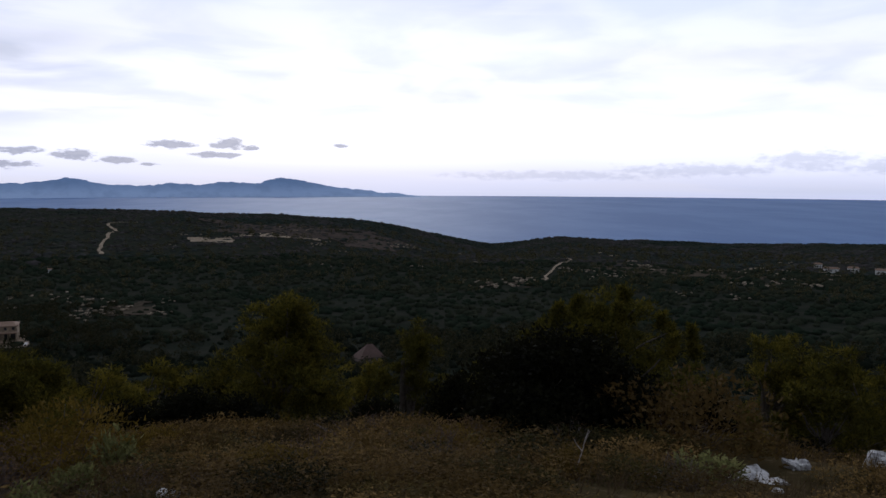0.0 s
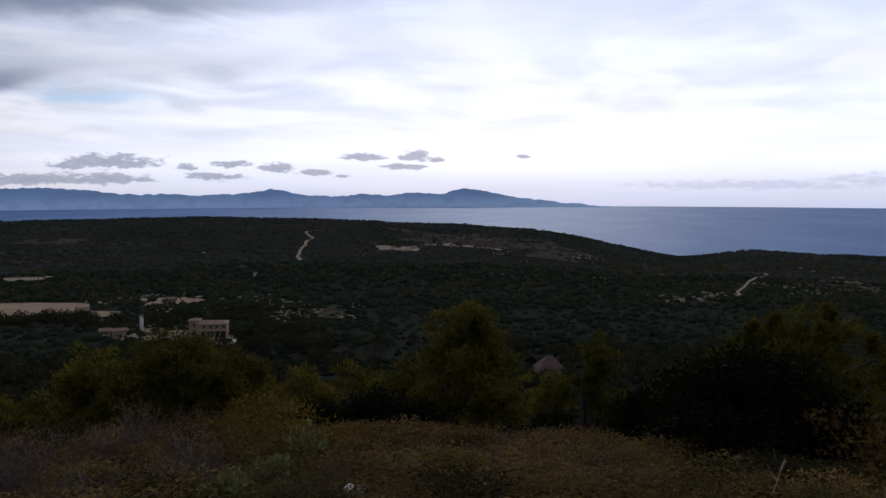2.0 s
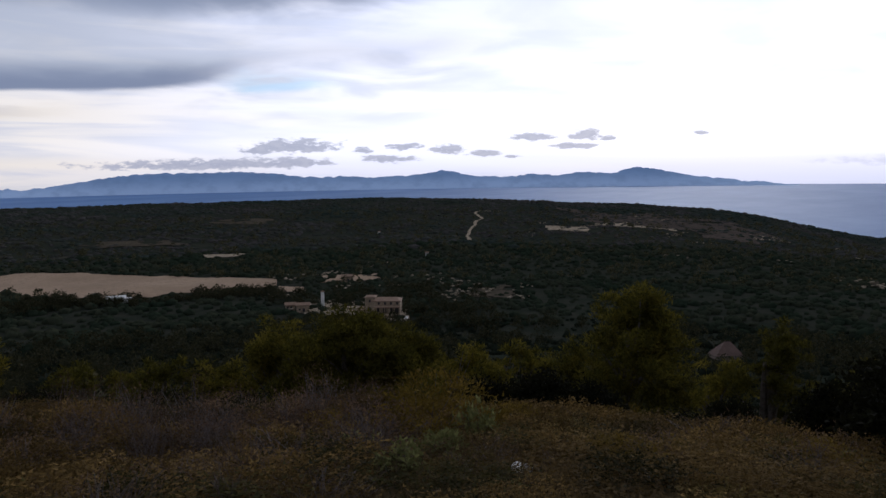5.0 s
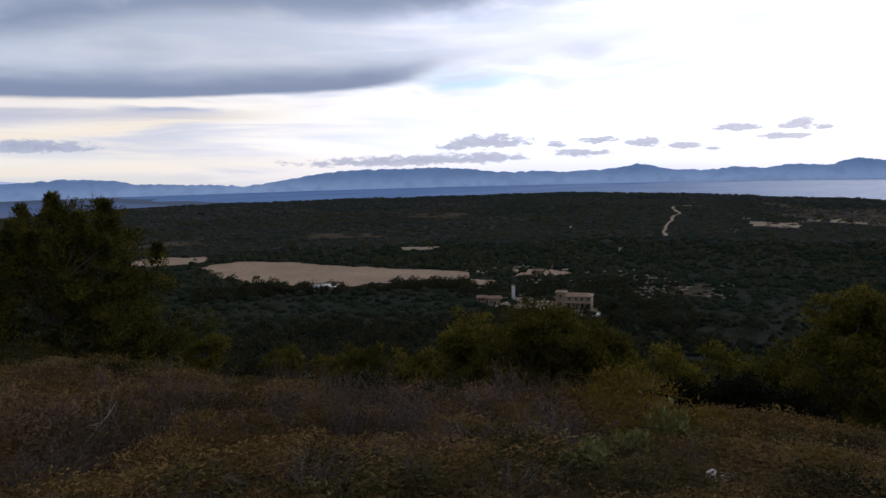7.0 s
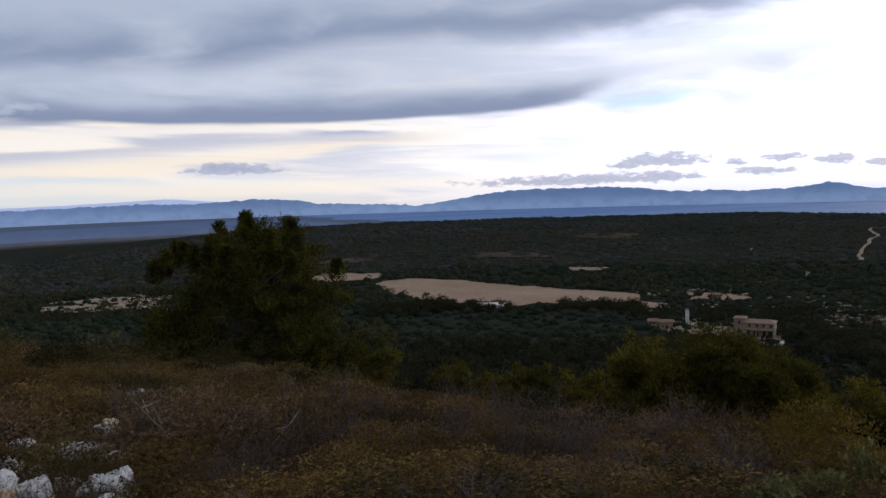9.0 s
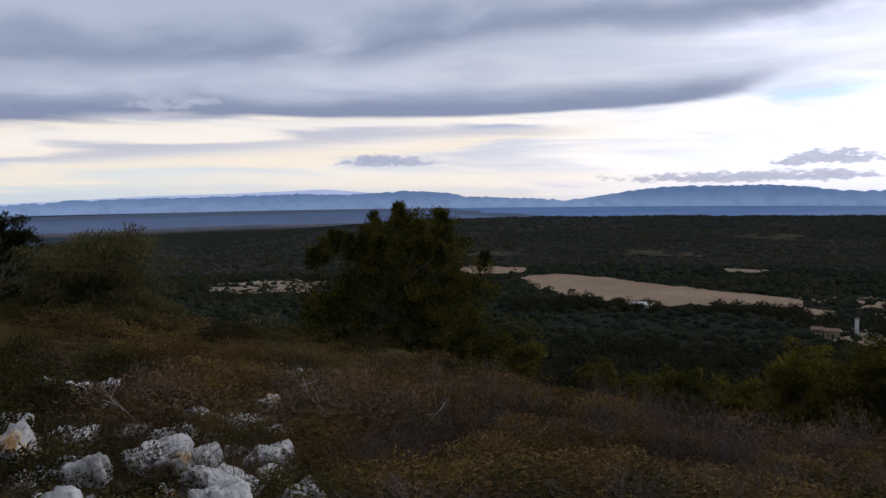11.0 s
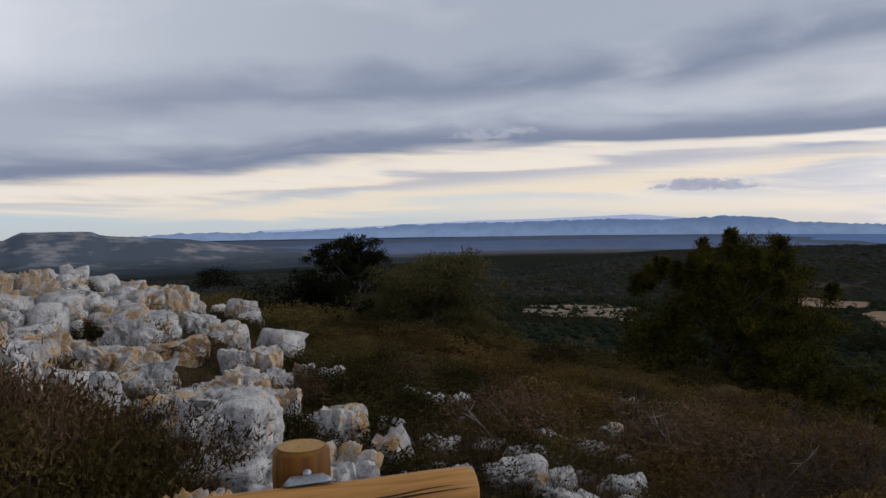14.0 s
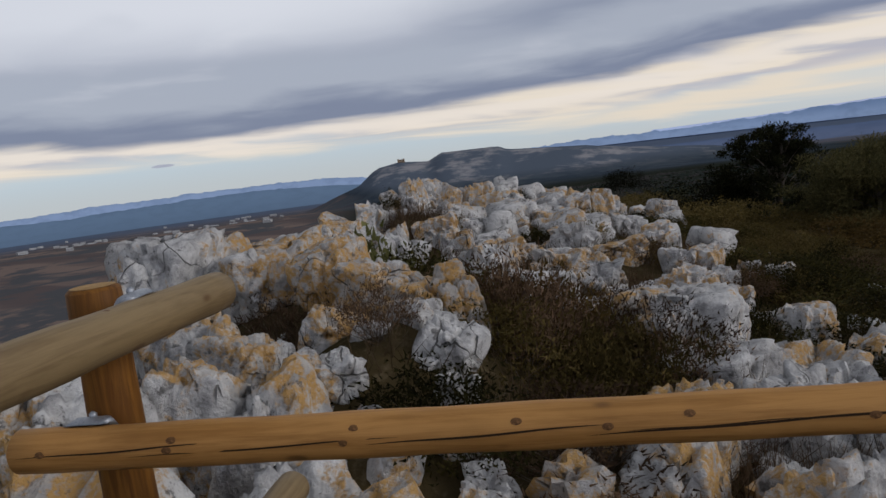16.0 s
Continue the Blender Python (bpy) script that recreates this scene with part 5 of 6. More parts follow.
# dry grass between the stones
n = 15000
A, R = np.radians(rng.uniform(-35, 137, n)), np.sqrt(rng.uniform(9, 200, n))
X, Y = -np.sin(A) * R, np.cos(A) * R
ok = fbm(X, Y, 1.2, 2, 12.0) > -0.12
X, Y = X[ok], Y[ok]
X, Y = np.repeat(X, 5) + rng.normal(size=5 * len(X)) * 0.05, np.repeat(Y, 5) + rng.normal(size=5 * len(Y)) * 0.05
C = np.stack([X, Y, land(X, Y) - 0.02], 1)
D = units(rng, len(C), 2.2)
U = np.cross(D, rng.normal(size=D.shape))
U /= np.linalg.norm(U, axis=1, keepdims=True)
tagged(new("dry_grass", mesh_of("dry_grass", *leaf_faces(C, D, U, rng.uniform(0.10, 0.30, len(C)), 0.004), STRAW)), "dry brown grass between stones", "grass", kind="stuff")

n = 3300
A, R = np.radians(rng.uniform(76, 142, n)), np.sqrt(rng.uniform(3.5, 120, n))
X, Y = -np.sin(A) * R, np.cos(A) * R
ok = (fbm(X, Y, 0.9, 2, 14.0) > -0.05) & (np.hypot(X + 0.0, Y + 0.9) > 1.3)
X, Y = np.repeat(X[ok], 22), np.repeat(Y[ok], 22)
X, Y = X + rng.normal(size=len(X)) * 0.07, Y + rng.normal(size=len(Y)) * 0.07
C = np.stack([X, Y, land(X, Y) - 0.02], 1)
D = units(rng, len(C), 1.6)
U = np.cross(D, rng.normal(size=D.shape))
U /= np.linalg.norm(U, axis=1, keepdims=True)
tagged(new("brown_grass_tufts", mesh_of("brown_grass_tufts", *leaf_faces(C, D, U, rng.uniform(0.15, 0.42, len(C)), 0.0035), RUSSET)), "withered brown grass tufts between boulders", "grass", kind="stuff")

BLEACHED = surface("bleached_wood", [(0.20, 0.17, 0.145), (0.27, 0.235, 0.20), (0.15, 0.12, 0.10)], 8, 50, 0.9, 0)
# bleached dead branches sticking out of the scrub
for x, y, lean, size in ((-6.45, 2.15, 250, 0.85), (-6.0, 2.75, 70, 0.5), (-7.2, 0.8, 240, 0.6), (1.0, 5.6, 60, 0.4), (-6.9, 0.55, 260, 0.6)):
    g = np.random.default_rng(int(abs(x * 100)))
    tip = np.array([math.cos(radians(lean)) * 0.45, math.sin(radians(lean)) * 0.42, 0.46]) * size
    S, E = [np.zeros(3)], [tip]
    for s in (0.45, 0.6, 0.72, 0.85):
        S.append(tip * s)
        E.append(tip * s + (g.normal(size=3) * 0.13 + (0, 0, 0.12)) * size)
    ob = new("dead_branch", mesh_of("dead_branch", *sticks(S, E, 0.006 * size + 0.0025, 0.002, g, 0.03, 5, 5), BLEACHED))
    ob.location = (x, y, gz(x, y) + 0.12)
    tagged(ob, "bleached bare dead branch in the scrub", "branch", "dead branches")


# ---- trees ----
def tree(kind, x, y, height, width, seed, leaf_mat, label, clumps=150, per=70, length=0.16, blade=0.022, low=0.25, lobes_n=15, spread=0.17, sprigs=0, tuft=0.075):
    """A tapered trunk with limbs, and a crown of many small leaf tufts at the limb ends."""
    g = np.random.default_rng(seed)
    ob = new(kind)
    z0 = gz(x, y) - 0.1
    ob.location = (x, y, z0)
    tagged(ob, label, "tree", "trees on the slope")
    trunk_top = np.array([g.normal() * 0.06 * height, g.normal() * 0.06 * height, height * 0.8])
    S, E = [np.zeros(3)], [trunk_top]
    T = []
    lobes = [np.array([0.0, 0.0, 0.78])]
    while len(lobes) < lobes_n:
        q = g.uniform(-1, 1, 3)
        q[2] = 1.9 * (len(lobes) / lobes_n) ** 1.15 - 1
        if math.hypot(q[0], q[1]) < 1.02 - 0.52 * max(0.0, (q[2] + 1) / 2) ** 1.5:
            lobes.append(q)
    while len(T) < clumps:
        q = lobes[g.integers(0, len(lobes))] + g.normal(size=3) * (spread, spread, spread * 0.88)
        rr = math.hypot(q[0], q[1])
        dome = 1.0 - 0.62 * max(0.0, (q[2] + 1) / 2) ** 1.7
        if rr > 1.1 * dome * (1 + 0.22 * math.sin(5 * math.atan2(q[1], q[0]) + seed + 3 * q[2])):
            continue
        if rr < dome * 0.3 and g.random() < 0.4:
            continue
        T.append((q[0] * width / 2, q[1] * width / 2, height * (low + (1 - low) * (q[2] + 1) / 2 * (0.88 if sprigs else 0.94))))
    # upright leaders round the top of the crown
    fat = [1.0] * len(T)
    for k in range(sprigs):
        th, rad = g.uniform(0, 2 * math.pi), 0.42 * width * math.sqrt(g.random())
        base = height * (0.89 - 0.95 * (rad / width) ** 1.5)
        rise = g.uniform(0.07, 0.15) * height
        for h in np.arange(0, rise, 0.07):
            T.append((rad * math.cos(th) + g.normal() * 0.03, rad * math.sin(th) + g.normal() * 0.03, base + h))
            fat.append(0.75 - 0.4 * h / rise)
    T = np.array(T)
    for p in T[:: max(1, clumps // 36)]:
        s = np.clip(p[2] / height * 0.75, 0.12, 0.8)
        S.append(trunk_top * s)
        E.append(p)
    trunk = mesh_of("trunk", *sticks(S[:1], E[:1], 0.032 * height, 0.010 * height, g, 0.03, 8, 6), BARK, True)
    limbs = mesh_of("branch", *sticks(S[1:], E[1:], 0.010 * height, 0.0025 * height, g, 0.07, 4, 4), BARK)
    child("trunk", trunk, ob, "grey-brown bark")
    child("branch", limbs, ob)
    sz = tuft * width ** 0.7 * np.repeat(fat, per)[:, None]
    C0 = np.repeat(T, per, 0)
    N = len(C0)
    C = C0 + units(g, N) * (g.uniform(0, 1, (N, 1)) ** 0.6) * sz * (1.35, 1.35, 0.8)
    D = units(g, N, 0.8) + (C - C0) / sz * 0.7
    D /= np.linalg.norm(D, axis=1, keepdims=True)
    U = np.cross(D, g.normal(size=(N, 3)))
    U /= np.linalg.norm(U, axis=1, keepdims=True)
    child("crown", mesh_of("crown", *leaf_faces(C, D, U, g.uniform(0.6, 1.3, N) * length, blade), leaf_mat), ob)
    return ob


def tree_at(kind, a, r, top, width, seed, mat, label, **more):
    """A tree whose crown reaches the height top."""
    x, y = polar(a, r)
    return tree(kind, x, y, top - gz(x, y) + 0.1, width, seed, mat, label, **more)


tree_at("pine_tree", 66.0, 22.0, -0.36, 6.4, 3, PINE, "bushy green Aleppo pine with an uneven top", clumps=1000, per=95, low=0.05, length=0.12, blade=0.0155, lobes_n=38, spread=0.175, sprigs=26, tuft=0.070)
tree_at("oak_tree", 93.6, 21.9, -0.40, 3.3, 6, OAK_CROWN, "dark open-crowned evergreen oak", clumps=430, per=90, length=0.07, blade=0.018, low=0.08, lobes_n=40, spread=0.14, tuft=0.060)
tree_at("olive_tree", 87.4, 18.5, -0.85, 4.6, 8, OLIVE, "grey-green thin-leaved wild olive", clumps=620, per=95, length=0.10, blade=0.013, low=0.04, lobes_n=20)
tree_at("pine_tree", -12.0, 19.0, -2.40, 4.8, 9, YOUNG_PINE, "yellow-green pine behind dark bushes", clumps=800, per=90, low=0.10, length=0.12, blade=0.018, lobes_n=34, spread=0.16, sprigs=14)
tree_at("pine_tree", 12.4, 20.0, -2.95, 3.9, 12, YOUNG_PINE, "rounded pine below the slope", clumps=640, per=90, low=0.06, length=0.12, blade=0.018, lobes_n=30, spread=0.16)
tree_at("pine_tree", 32.3, 19.0, -3.50, 5.0, 15, YOUNG_PINE, "broad yellow-green pine below the slope", clumps=700, per=90, low=0.06, length=0.12, blade=0.018, lobes_n=32, spread=0.16)
tree_at("pine_tree", 38.0, 21.0, -4.2, 3.8, 17, YOUNG_PINE, "rounded pine below the slope", clumps=280, per=100, low=0.06, length=0.12, blade=0.017)
tree_at("pine_tree", -23.5, 21.0, -3.75, 3.6, 19, YOUNG_PINE, "rounded pine below the slope", clumps=280, per=100, low=0.06, length=0.12, blade=0.017)
tree_at("pine_tree", -30.0, 24.0, -5.0, 3.4, 20, YOUNG_PINE, "rounded pine below the slope", clumps=280, per=100, low=0.06, length=0.12, blade=0.017)
tree_at("pine_tree", 1.8, 23.0, -4.3, 3.0, 22, YOUNG_PINE, "rounded pine below the slope", clumps=280, per=100, low=0.06, length=0.12, blade=0.017)
tree_at("pine_tree", 46.5, 22.0, -5.0, 2.8, 24, YOUNG_PINE, "rounded pine below the slope", clumps=120, per=60, low=0.1)
tree_at("pine_tree", 20.5, 24.0, -5.3, 3.0, 26, YOUNG_PINE, "rounded pine below the slope", clumps=120, per=60, low=0.1)
tree_at("pine_tree", 57.5, 26.0, -5.0, 2.6, 28, YOUNG_PINE, "rounded pine below the slope", clumps=110, per=60, low=0.1)
for k, (a, r, top, w) in enumerate(((6.0, 25, -5.9, 3.6), (-3.0, 26, -5.7, 4.0), (24.5, 22, -5.0, 4.0), (17.5, 21, -5.0, 3.4), (28.0, 25, -5.6, 3.8), (-27.0, 19, -4.0, 3.4), (36.0, 27, -6.3, 4.2), (47.0, 28, -6.4, 4.4), (42.5, 22, -5.2, 3.6), (51.5, 25, -5.6, 3.8), (9.5, 31, -7.6, 4.2), (17.5, 33, -7.6, 4.4), (-18.0, 26, -5.6, 4.0))):
    tree_at("pine_tree", a, r, top, w, 60 + k, YOUNG_PINE, "olive-green pine in the woods below the slope", clumps=170, per=75, low=0.08, length=0.14, blade=0.022)


# ---- open ground, fields and tracks in the valley ----
BARE = []


def patch(name, az_r, mat, label, ragged, category, lift=0.5, n=150, m=34, seed=1.0, keep_trees=0.0):
    """A sheet on the land: rows of (azimuth, near distance, far distance); ragged 0..1 eats its edges away."""
    a0, a1 = az_r[0][0], az_r[-1][0]
    az = np.linspace(a0, a1, n)
    near = np.interp(az, [q[0] for q in az_r], [q[1] for q in az_r])
    far = np.interp(az, [q[0] for q in az_r], [q[2] for q in az_r])
    s = np.linspace(0, 1, m)
    A = np.repeat(np.radians(az), m)
    R = (near[:, None] * (1 - s) + far[:, None] * s).ravel()
    R = R + fbm(A * 400, R * 0, 6.0, 3, seed) * (far - near).mean() * 0.06
    X, Y = -np.sin(A) * R, np.cos(A) * R
    V = np.stack([X, Y, land(X, Y) + lift], 1)
    q = (np.arange(n - 1)[:, None] * m + np.arange(m - 1)[None]).ravel()
    F = np.stack([q, q + 1, q + m + 1, q + m], 1)
    if ragged:
        u = (np.repeat(np.linspace(0, 1, n), m) - 0.5) * 2
        v = (np.tile(s, n) - 0.5) * 2
        inside = 1 - np.maximum(np.abs(u), np.abs(v)) ** 2 + fbm(X, Y, (0.35 if ragged < 0.7 else 0.18) * (far - near).mean() + 5, 4, seed) * ragged * 1.6 > 0.25 * ragged + 0.05
        F = F[inside[F].all(1)]
    if len(F):
        tagged(new(name, mesh_of(name, V, F, mat, True)), label, category, kind="structure")
    BARE.append((a0, a1, [q[0] for q in az_r], [q[1] for q in az_r], [q[2] for q in az_r], keep_trees))


patch("ground_stubble_field", [(38.0, 450, 474), (40, 447, 486), (43.5, 443, 505), (47.6, 436, 526), (51, 442, 552), (54.4, 470, 574), (56.2, 500, 570), (57.3, 540, 556)], FIELD, "bare tan stubble field in the valley", 0.0, "field", 0.45)
patch("ground_small_field", [(56.8, 585, 620), (60.5, 580, 640), (62.0, 600, 630)], FIELD, "bare tan field edge in the valley", 0.3, "field", 0.45, seed=2)
patch("ground_lower_field", [(36.0, 425, 444), (38.0, 428, 452)], FIELD, "tan field corner by the farm track", 0.25, "field", 0.45, seed=21)
patch("ground_far_strip", [(40.0, 600, 618), (43.0, 602, 622)], SCREE, "pale narrow clearing in the woods", 0.3, "clearing", 0.45, seed=3)
patch("ground_clearing_west", [(70.8, 490, 560), (75, 505, 590), (79.8, 520, 570)], SCREE, "pale open ground with scattered trees", 0.75, "clearing", 0.45, seed=4, keep_trees=0.25)
patch("ground_farm_yard", [(28.4, 330, 352), (32, 352, 385), (37.5, 360, 392)], SCREE, "pale bare ground round the farm", 1.15, "yard", 0.45, seed=5, keep_trees=0.6)
patch("ground_farm_meadow", [(30.5, 462, 486), (34.8, 458, 490)], FIELD, "tan meadow behind the farm", 0.8, "meadow", 0.45, seed=6, keep_trees=0.15)
patch("ground_stony_top", [(9.0, 755, 815), (14.8, 795, 845)], SCREE, "pale stony ground on the opposite hill", 0.9, "bare ground", 0.45, seed=7, keep_trees=0.35)
patch("ground_stony_shelf", [(15.0, 728, 770), (18.3, 742, 778)], SCREE, "pale stony ground on the opposite hill", 0.5, "bare ground", 0.45, seed=8, keep_trees=0.3)
patch("ground_brown_top", [(1.5, 690, 800), (6, 740, 930), (12, 800, 1000), (17.5, 860, 1010)], BROWN_TOP, "brown thinly grown stony hilltop", 0.9, "bare ground", 0.5, seed=22, keep_trees=0.75)
patch("ground_stony_edge", [(2.5, 690, 760), (9.5, 735, 830)], BROWN_TOP, "brown stony ground on the opposite hill", 1.1, "bare ground", 0.45, seed=9, keep_trees=0.5)
patch("ground_hut_yard", [(4.3, 243, 268), (6.8, 243, 268)], BROWN_TOP, "brown bare ground round a hut", 0.5, "yard", 0.45, seed=17)
patch("ground_scrub_gap", [(20.5, 385, 425), (25.5, 390, 425)], GLADE, "grey stony gap in the maquis", 1.3, "bare ground", 0.6, seed=10, keep_trees=0.25)
patch("ground_scrub_gap_east", [(-6.5, 455, 500), (-2.0, 460, 500)], GLADE, "grey stony gap in the maquis", 1.4, "bare ground", 0.45, seed=11, keep_trees=0.6)
patch("ground_scrub_gap_far", [(-24, 520, 640), (-10, 560, 660)], GLADE, "grey stony ground in the maquis", 1.25, "bare ground", 0.45, seed=12, keep_trees=0.6)


def track(name, line, width, label, lift=0.6):
    """A winding strip on the land through (azimuth, distance) pairs, broken where trees close over it."""
    pts = np.array([polar(a, r) for a, r in line])
    t = np.linspace(0, len(pts) - 1, 60)
    P = np.stack([np.interp(t, np.arange(len(pts)), pts[:, k]) for k in (0, 1)], 1)
    P += np.stack([fbm(t * 10, t * 0, 5.0, 3, 3.0), fbm(t * 10, t * 0, 5.0, 3, 8.0)], 1) * width * 1.2
    d = np.gradient(P, axis=0)
    nrm = np.stack([-d[:, 1], d[:, 0]], 1) / np.linalg.norm(d, axis=1, keepdims=True)
    w = width * (0.55 + 0.45 * fbm(t * 10, t * 0, 5.0, 2, 5.0))[:, None]
    L, R = P - nrm * w / 2, P + nrm * w / 2
    V = np.stack([np.c_[L, land(*L.T) + lift], np.c_[R, land(*R.T) + lift]], 1).reshape(-1, 3)
    keep = np.nonzero(fbm(t * 10, t * 0, 26.0, 2, 11.0)[:-1] > -0.12)[0]
    F = np.stack([keep * 2, keep * 2 + 1, keep * 2 + 3, keep * 2 + 2], 1)
    tagged(new(name, mesh_of(name, V, F, SCREE)), label, "track", kind="structure")
    for (x0, y0), (x1, y1) in zip(P[:-1:2], P[2::2]):
        a0, a1 = sorted((math.degrees(math.atan2(-x0, y0)), math.degrees(math.atan2(-x1, y1))))
        r0, r1 = sorted((math.hypot(x0, y0), math.hypot(x1, y1)))
        pad = math.degrees(0.7 * width / r0)
        BARE.append((a0 - pad, a1 + pad, [a0, a1], [r0 - width * 2.2] * 2, [r1 + width * 0.5] * 2, 0.0))


track("road_north", [(23.8, 673), (23.5, 725), (23.1, 834), (23.05, 880), (23.35, 926), (22.4, 940), (21.7, 942)], 5.5, "pale dirt track over the opposite hill")
track("road_east", [(-7.5, 500), (-8.2, 560), (-8.9, 640), (-9.2, 690), (-4.5, 705)], 4.0, "pale dirt track through the maquis")
patch("ground_grey_glade", [(57, 690, 760), (64, 700, 770)], GLADE, "grey-green glade in the woods", 1.0, "clearing", 0.6, seed=18, keep_trees=0.25)
patch("ground_upper_glade", [(44, 690, 740), (51, 700, 750)], GLADE, "grey-brown glade in the woods", 1.0, "clearing", 0.6, seed=19, keep_trees=0.25)
patch("ground_ridge_glade", [(38, 840, 900), (42.5, 860, 930)], GLADE, "grey-brown glade in the woods", 1.4, "clearing", 0.6, seed=20, keep_trees=0.25)


def rock_scatter(name, spans, label, seed):
    """Low pale rocks that break through the maquis, clustered over spans of (count, azimuths, distances)."""
    g = np.random.default_rng(seed)
    bm = bmesh.new()
    bmesh.ops.create_icosphere(bm, subdivisions=1, radius=0.5)
    bm.verts.ensure_lookup_table()
    T = np.array([v.co for v in bm.verts])
    TF = np.array([[v.index for v in f.verts] for f in bm.faces])
    bm.free()
    P = []
    for n, (a0, a1), (r0, r1), (w0, w1) in spans:
        for k in range(max(1, n // 6)):
            x, y = polar(g.uniform(a0, a1), g.uniform(r0, r1))
            for j in range(6):
                P.append((x + g.normal() * 5.5, y + g.normal() * 5.5, g.uniform(w0, w1)))
    P = np.array(P)
    n = len(P)
    V = T[None] * (1 + 0.7 * (g.random((n, len(T), 1)) - 0.5)) * P[:, 2, None, None] * (1.5, 1.1, 0.6)
    V = V + np.stack([P[:, 0], P[:, 1], land(P[:, 0], P[:, 1]) + 1.2], 1)[:, None]
    F = (TF[None] + (np.arange(n) * len(T))[:, None, None]).reshape(-1, 3)
    tagged(new(name, mesh_of(name, V.reshape(-1, 3), F, SCREE)), label, "rocks", kind="stuff")


rock_scatter("hillside_rocks", [(66, (1.5, 16), (720, 900), (0.8, 2.0)), (60, (19.5, 26), (380, 430), (0.8, 2.0)), (60, (-7, -1), (450, 505), (0.8, 2.2)), (150, (-27, -9), (510, 660), (0.9, 2.4)),
                                (110, (25, 38), (335, 500), (0.7, 2.0)), (140, (-28, 36), (420, 820), (0.7, 2.0))], "pale rocks breaking through the maquis", 51)


def bare_at(a, r):
    """Share of trees that stand at azimuth a, distance r."""
    keep = np.ones_like(a)
    for a0, a1, A, N, Fr, k in BARE:
        inside = (a > a0) & (a < a1) & (r > np.interp(a, A, N) - 1) & (r < np.interp(a, A, Fr) + 1)
        keep = np.where(inside, k, keep)
    return keep


# ---- woods: too many trees to count ----
def woods(name, n, a_lo, a_hi, r_lo, r_hi, size, per, card, label, power=1.5, seed=0):
    g = np.random.default_rng(seed)
    a = g.uniform(a_lo, a_hi, n)
    r = (g.uniform(r_lo ** power, r_hi ** power, n)) ** (1 / power)
    keep = g.random(n) < bare_at(a, r)
    x, y = -np.sin(np.radians(a)) * r, np.cos(np.radians(a)) * r
    keep &= fbm(x, y, 45, 3, 21.0) > -0.42
    x, y, r = x[keep], y[keep], r[keep]
    w = g.uniform(*size, len(x)) * (1 + 0.35 * fbm(x, y, 70, 2, 30.0))
    z = land(x, y)
    B = units(g, len(x) * per, 0.35).reshape(len(x), per, 3)
    B = B * (0.45 + 0.55 * g.random((len(x), per, 1)) ** 0.5) * (1 + 0.25 * np.sin(B[..., :1] * 4 + x[:, None, None]))
    C = np.stack([x, y, z], 1)[:, None] + (B * (0.5, 0.5, 0.48) + (0, 0, 0.42)) * w[:, None, None]
    C = C.reshape(-1, 3)
    D = units(g, len(C), 0.5)
    U = np.cross(D, g.normal(size=D.shape))
    U /= np.linalg.norm(U, axis=1, keepdims=True)
    L = np.repeat(w, per) * card * g.uniform(0.7, 1.3, len(C))
    V, F = leaf_faces(C - D * L[:, None] * 0.5, D, U, L, L * 0.38)
    tagged(new(name, mesh_of(name, V, F, WOODS)), label, "woods", kind="stuff")


def canopy(name, n, a_lo, a_hi, r_lo, r_hi, size, label, power, seed, sub=1, tall=(0.42, 0.8), sink=-0.10, mat=None):
    """Rounded, lumpy tree crowns seen from afar."""
    bm = bmesh.new()
    bmesh.ops.create_icosphere(bm, subdivisions=max(sub, 1), radius=0.5)
    if not sub:
        bmesh.ops.remove_doubles(bm, verts=bm.verts[:], dist=0.30)
        bmesh.ops.triangulate(bm, faces=bm.faces[:])
    bm.verts.index_update()
    bm.verts.ensure_lookup_table()
    T = np.array([v.co for v in bm.verts])
    TF = np.array([[v.index for v in f.verts] for f in bm.faces if f.calc_center_median().z > -0.30])
    bm.free()
    g = np.random.default_rng(seed)
    a = g.uniform(a_lo, a_hi, n)
    r = (g.uniform(r_lo ** power, r_hi ** power, n)) ** (1 / power)
    x, y = -np.sin(np.radians(a)) * r, np.cos(np.radians(a)) * r
    keep = (g.random(n) < bare_at(a, r)) & (fbm(x, y, 55, 3, 21.0) > -0.5 - 0.2 * g.random(n))
    x, y = x[keep], y[keep]
    n = len(x)
    w = (size[0] + (size[1] - size[0]) * g.random(n) ** 1.8) * (1 + 0.4 * fbm(x, y, 80, 2, 30.0))
    th = g.uniform(0, 2 * math.pi, n)
    V = T[None] * (1 + 0.55 * (g.random((n, len(T), 1)) - 0.5))
    c, s_ = np.cos(th)[:, None], np.sin(th)[:, None]
    V = np.stack([V[..., 0] * c - V[..., 1] * s_, V[..., 0] * s_ + V[..., 1] * c, V[..., 2] * g.uniform(*tall, (n, 1))], -1)
    V = V * w[:, None, None] + np.stack([x, y, land(x, y) - w * sink], 1)[:, None]
    F = (TF[None] + (np.arange(n) * len(T))[:, None, None]).reshape(-1, 3)
    tagged(new(name, mesh_of(name, V.reshape(-1, 3), F, mat or CANOPY, True)), label, "woods", kind="stuff")


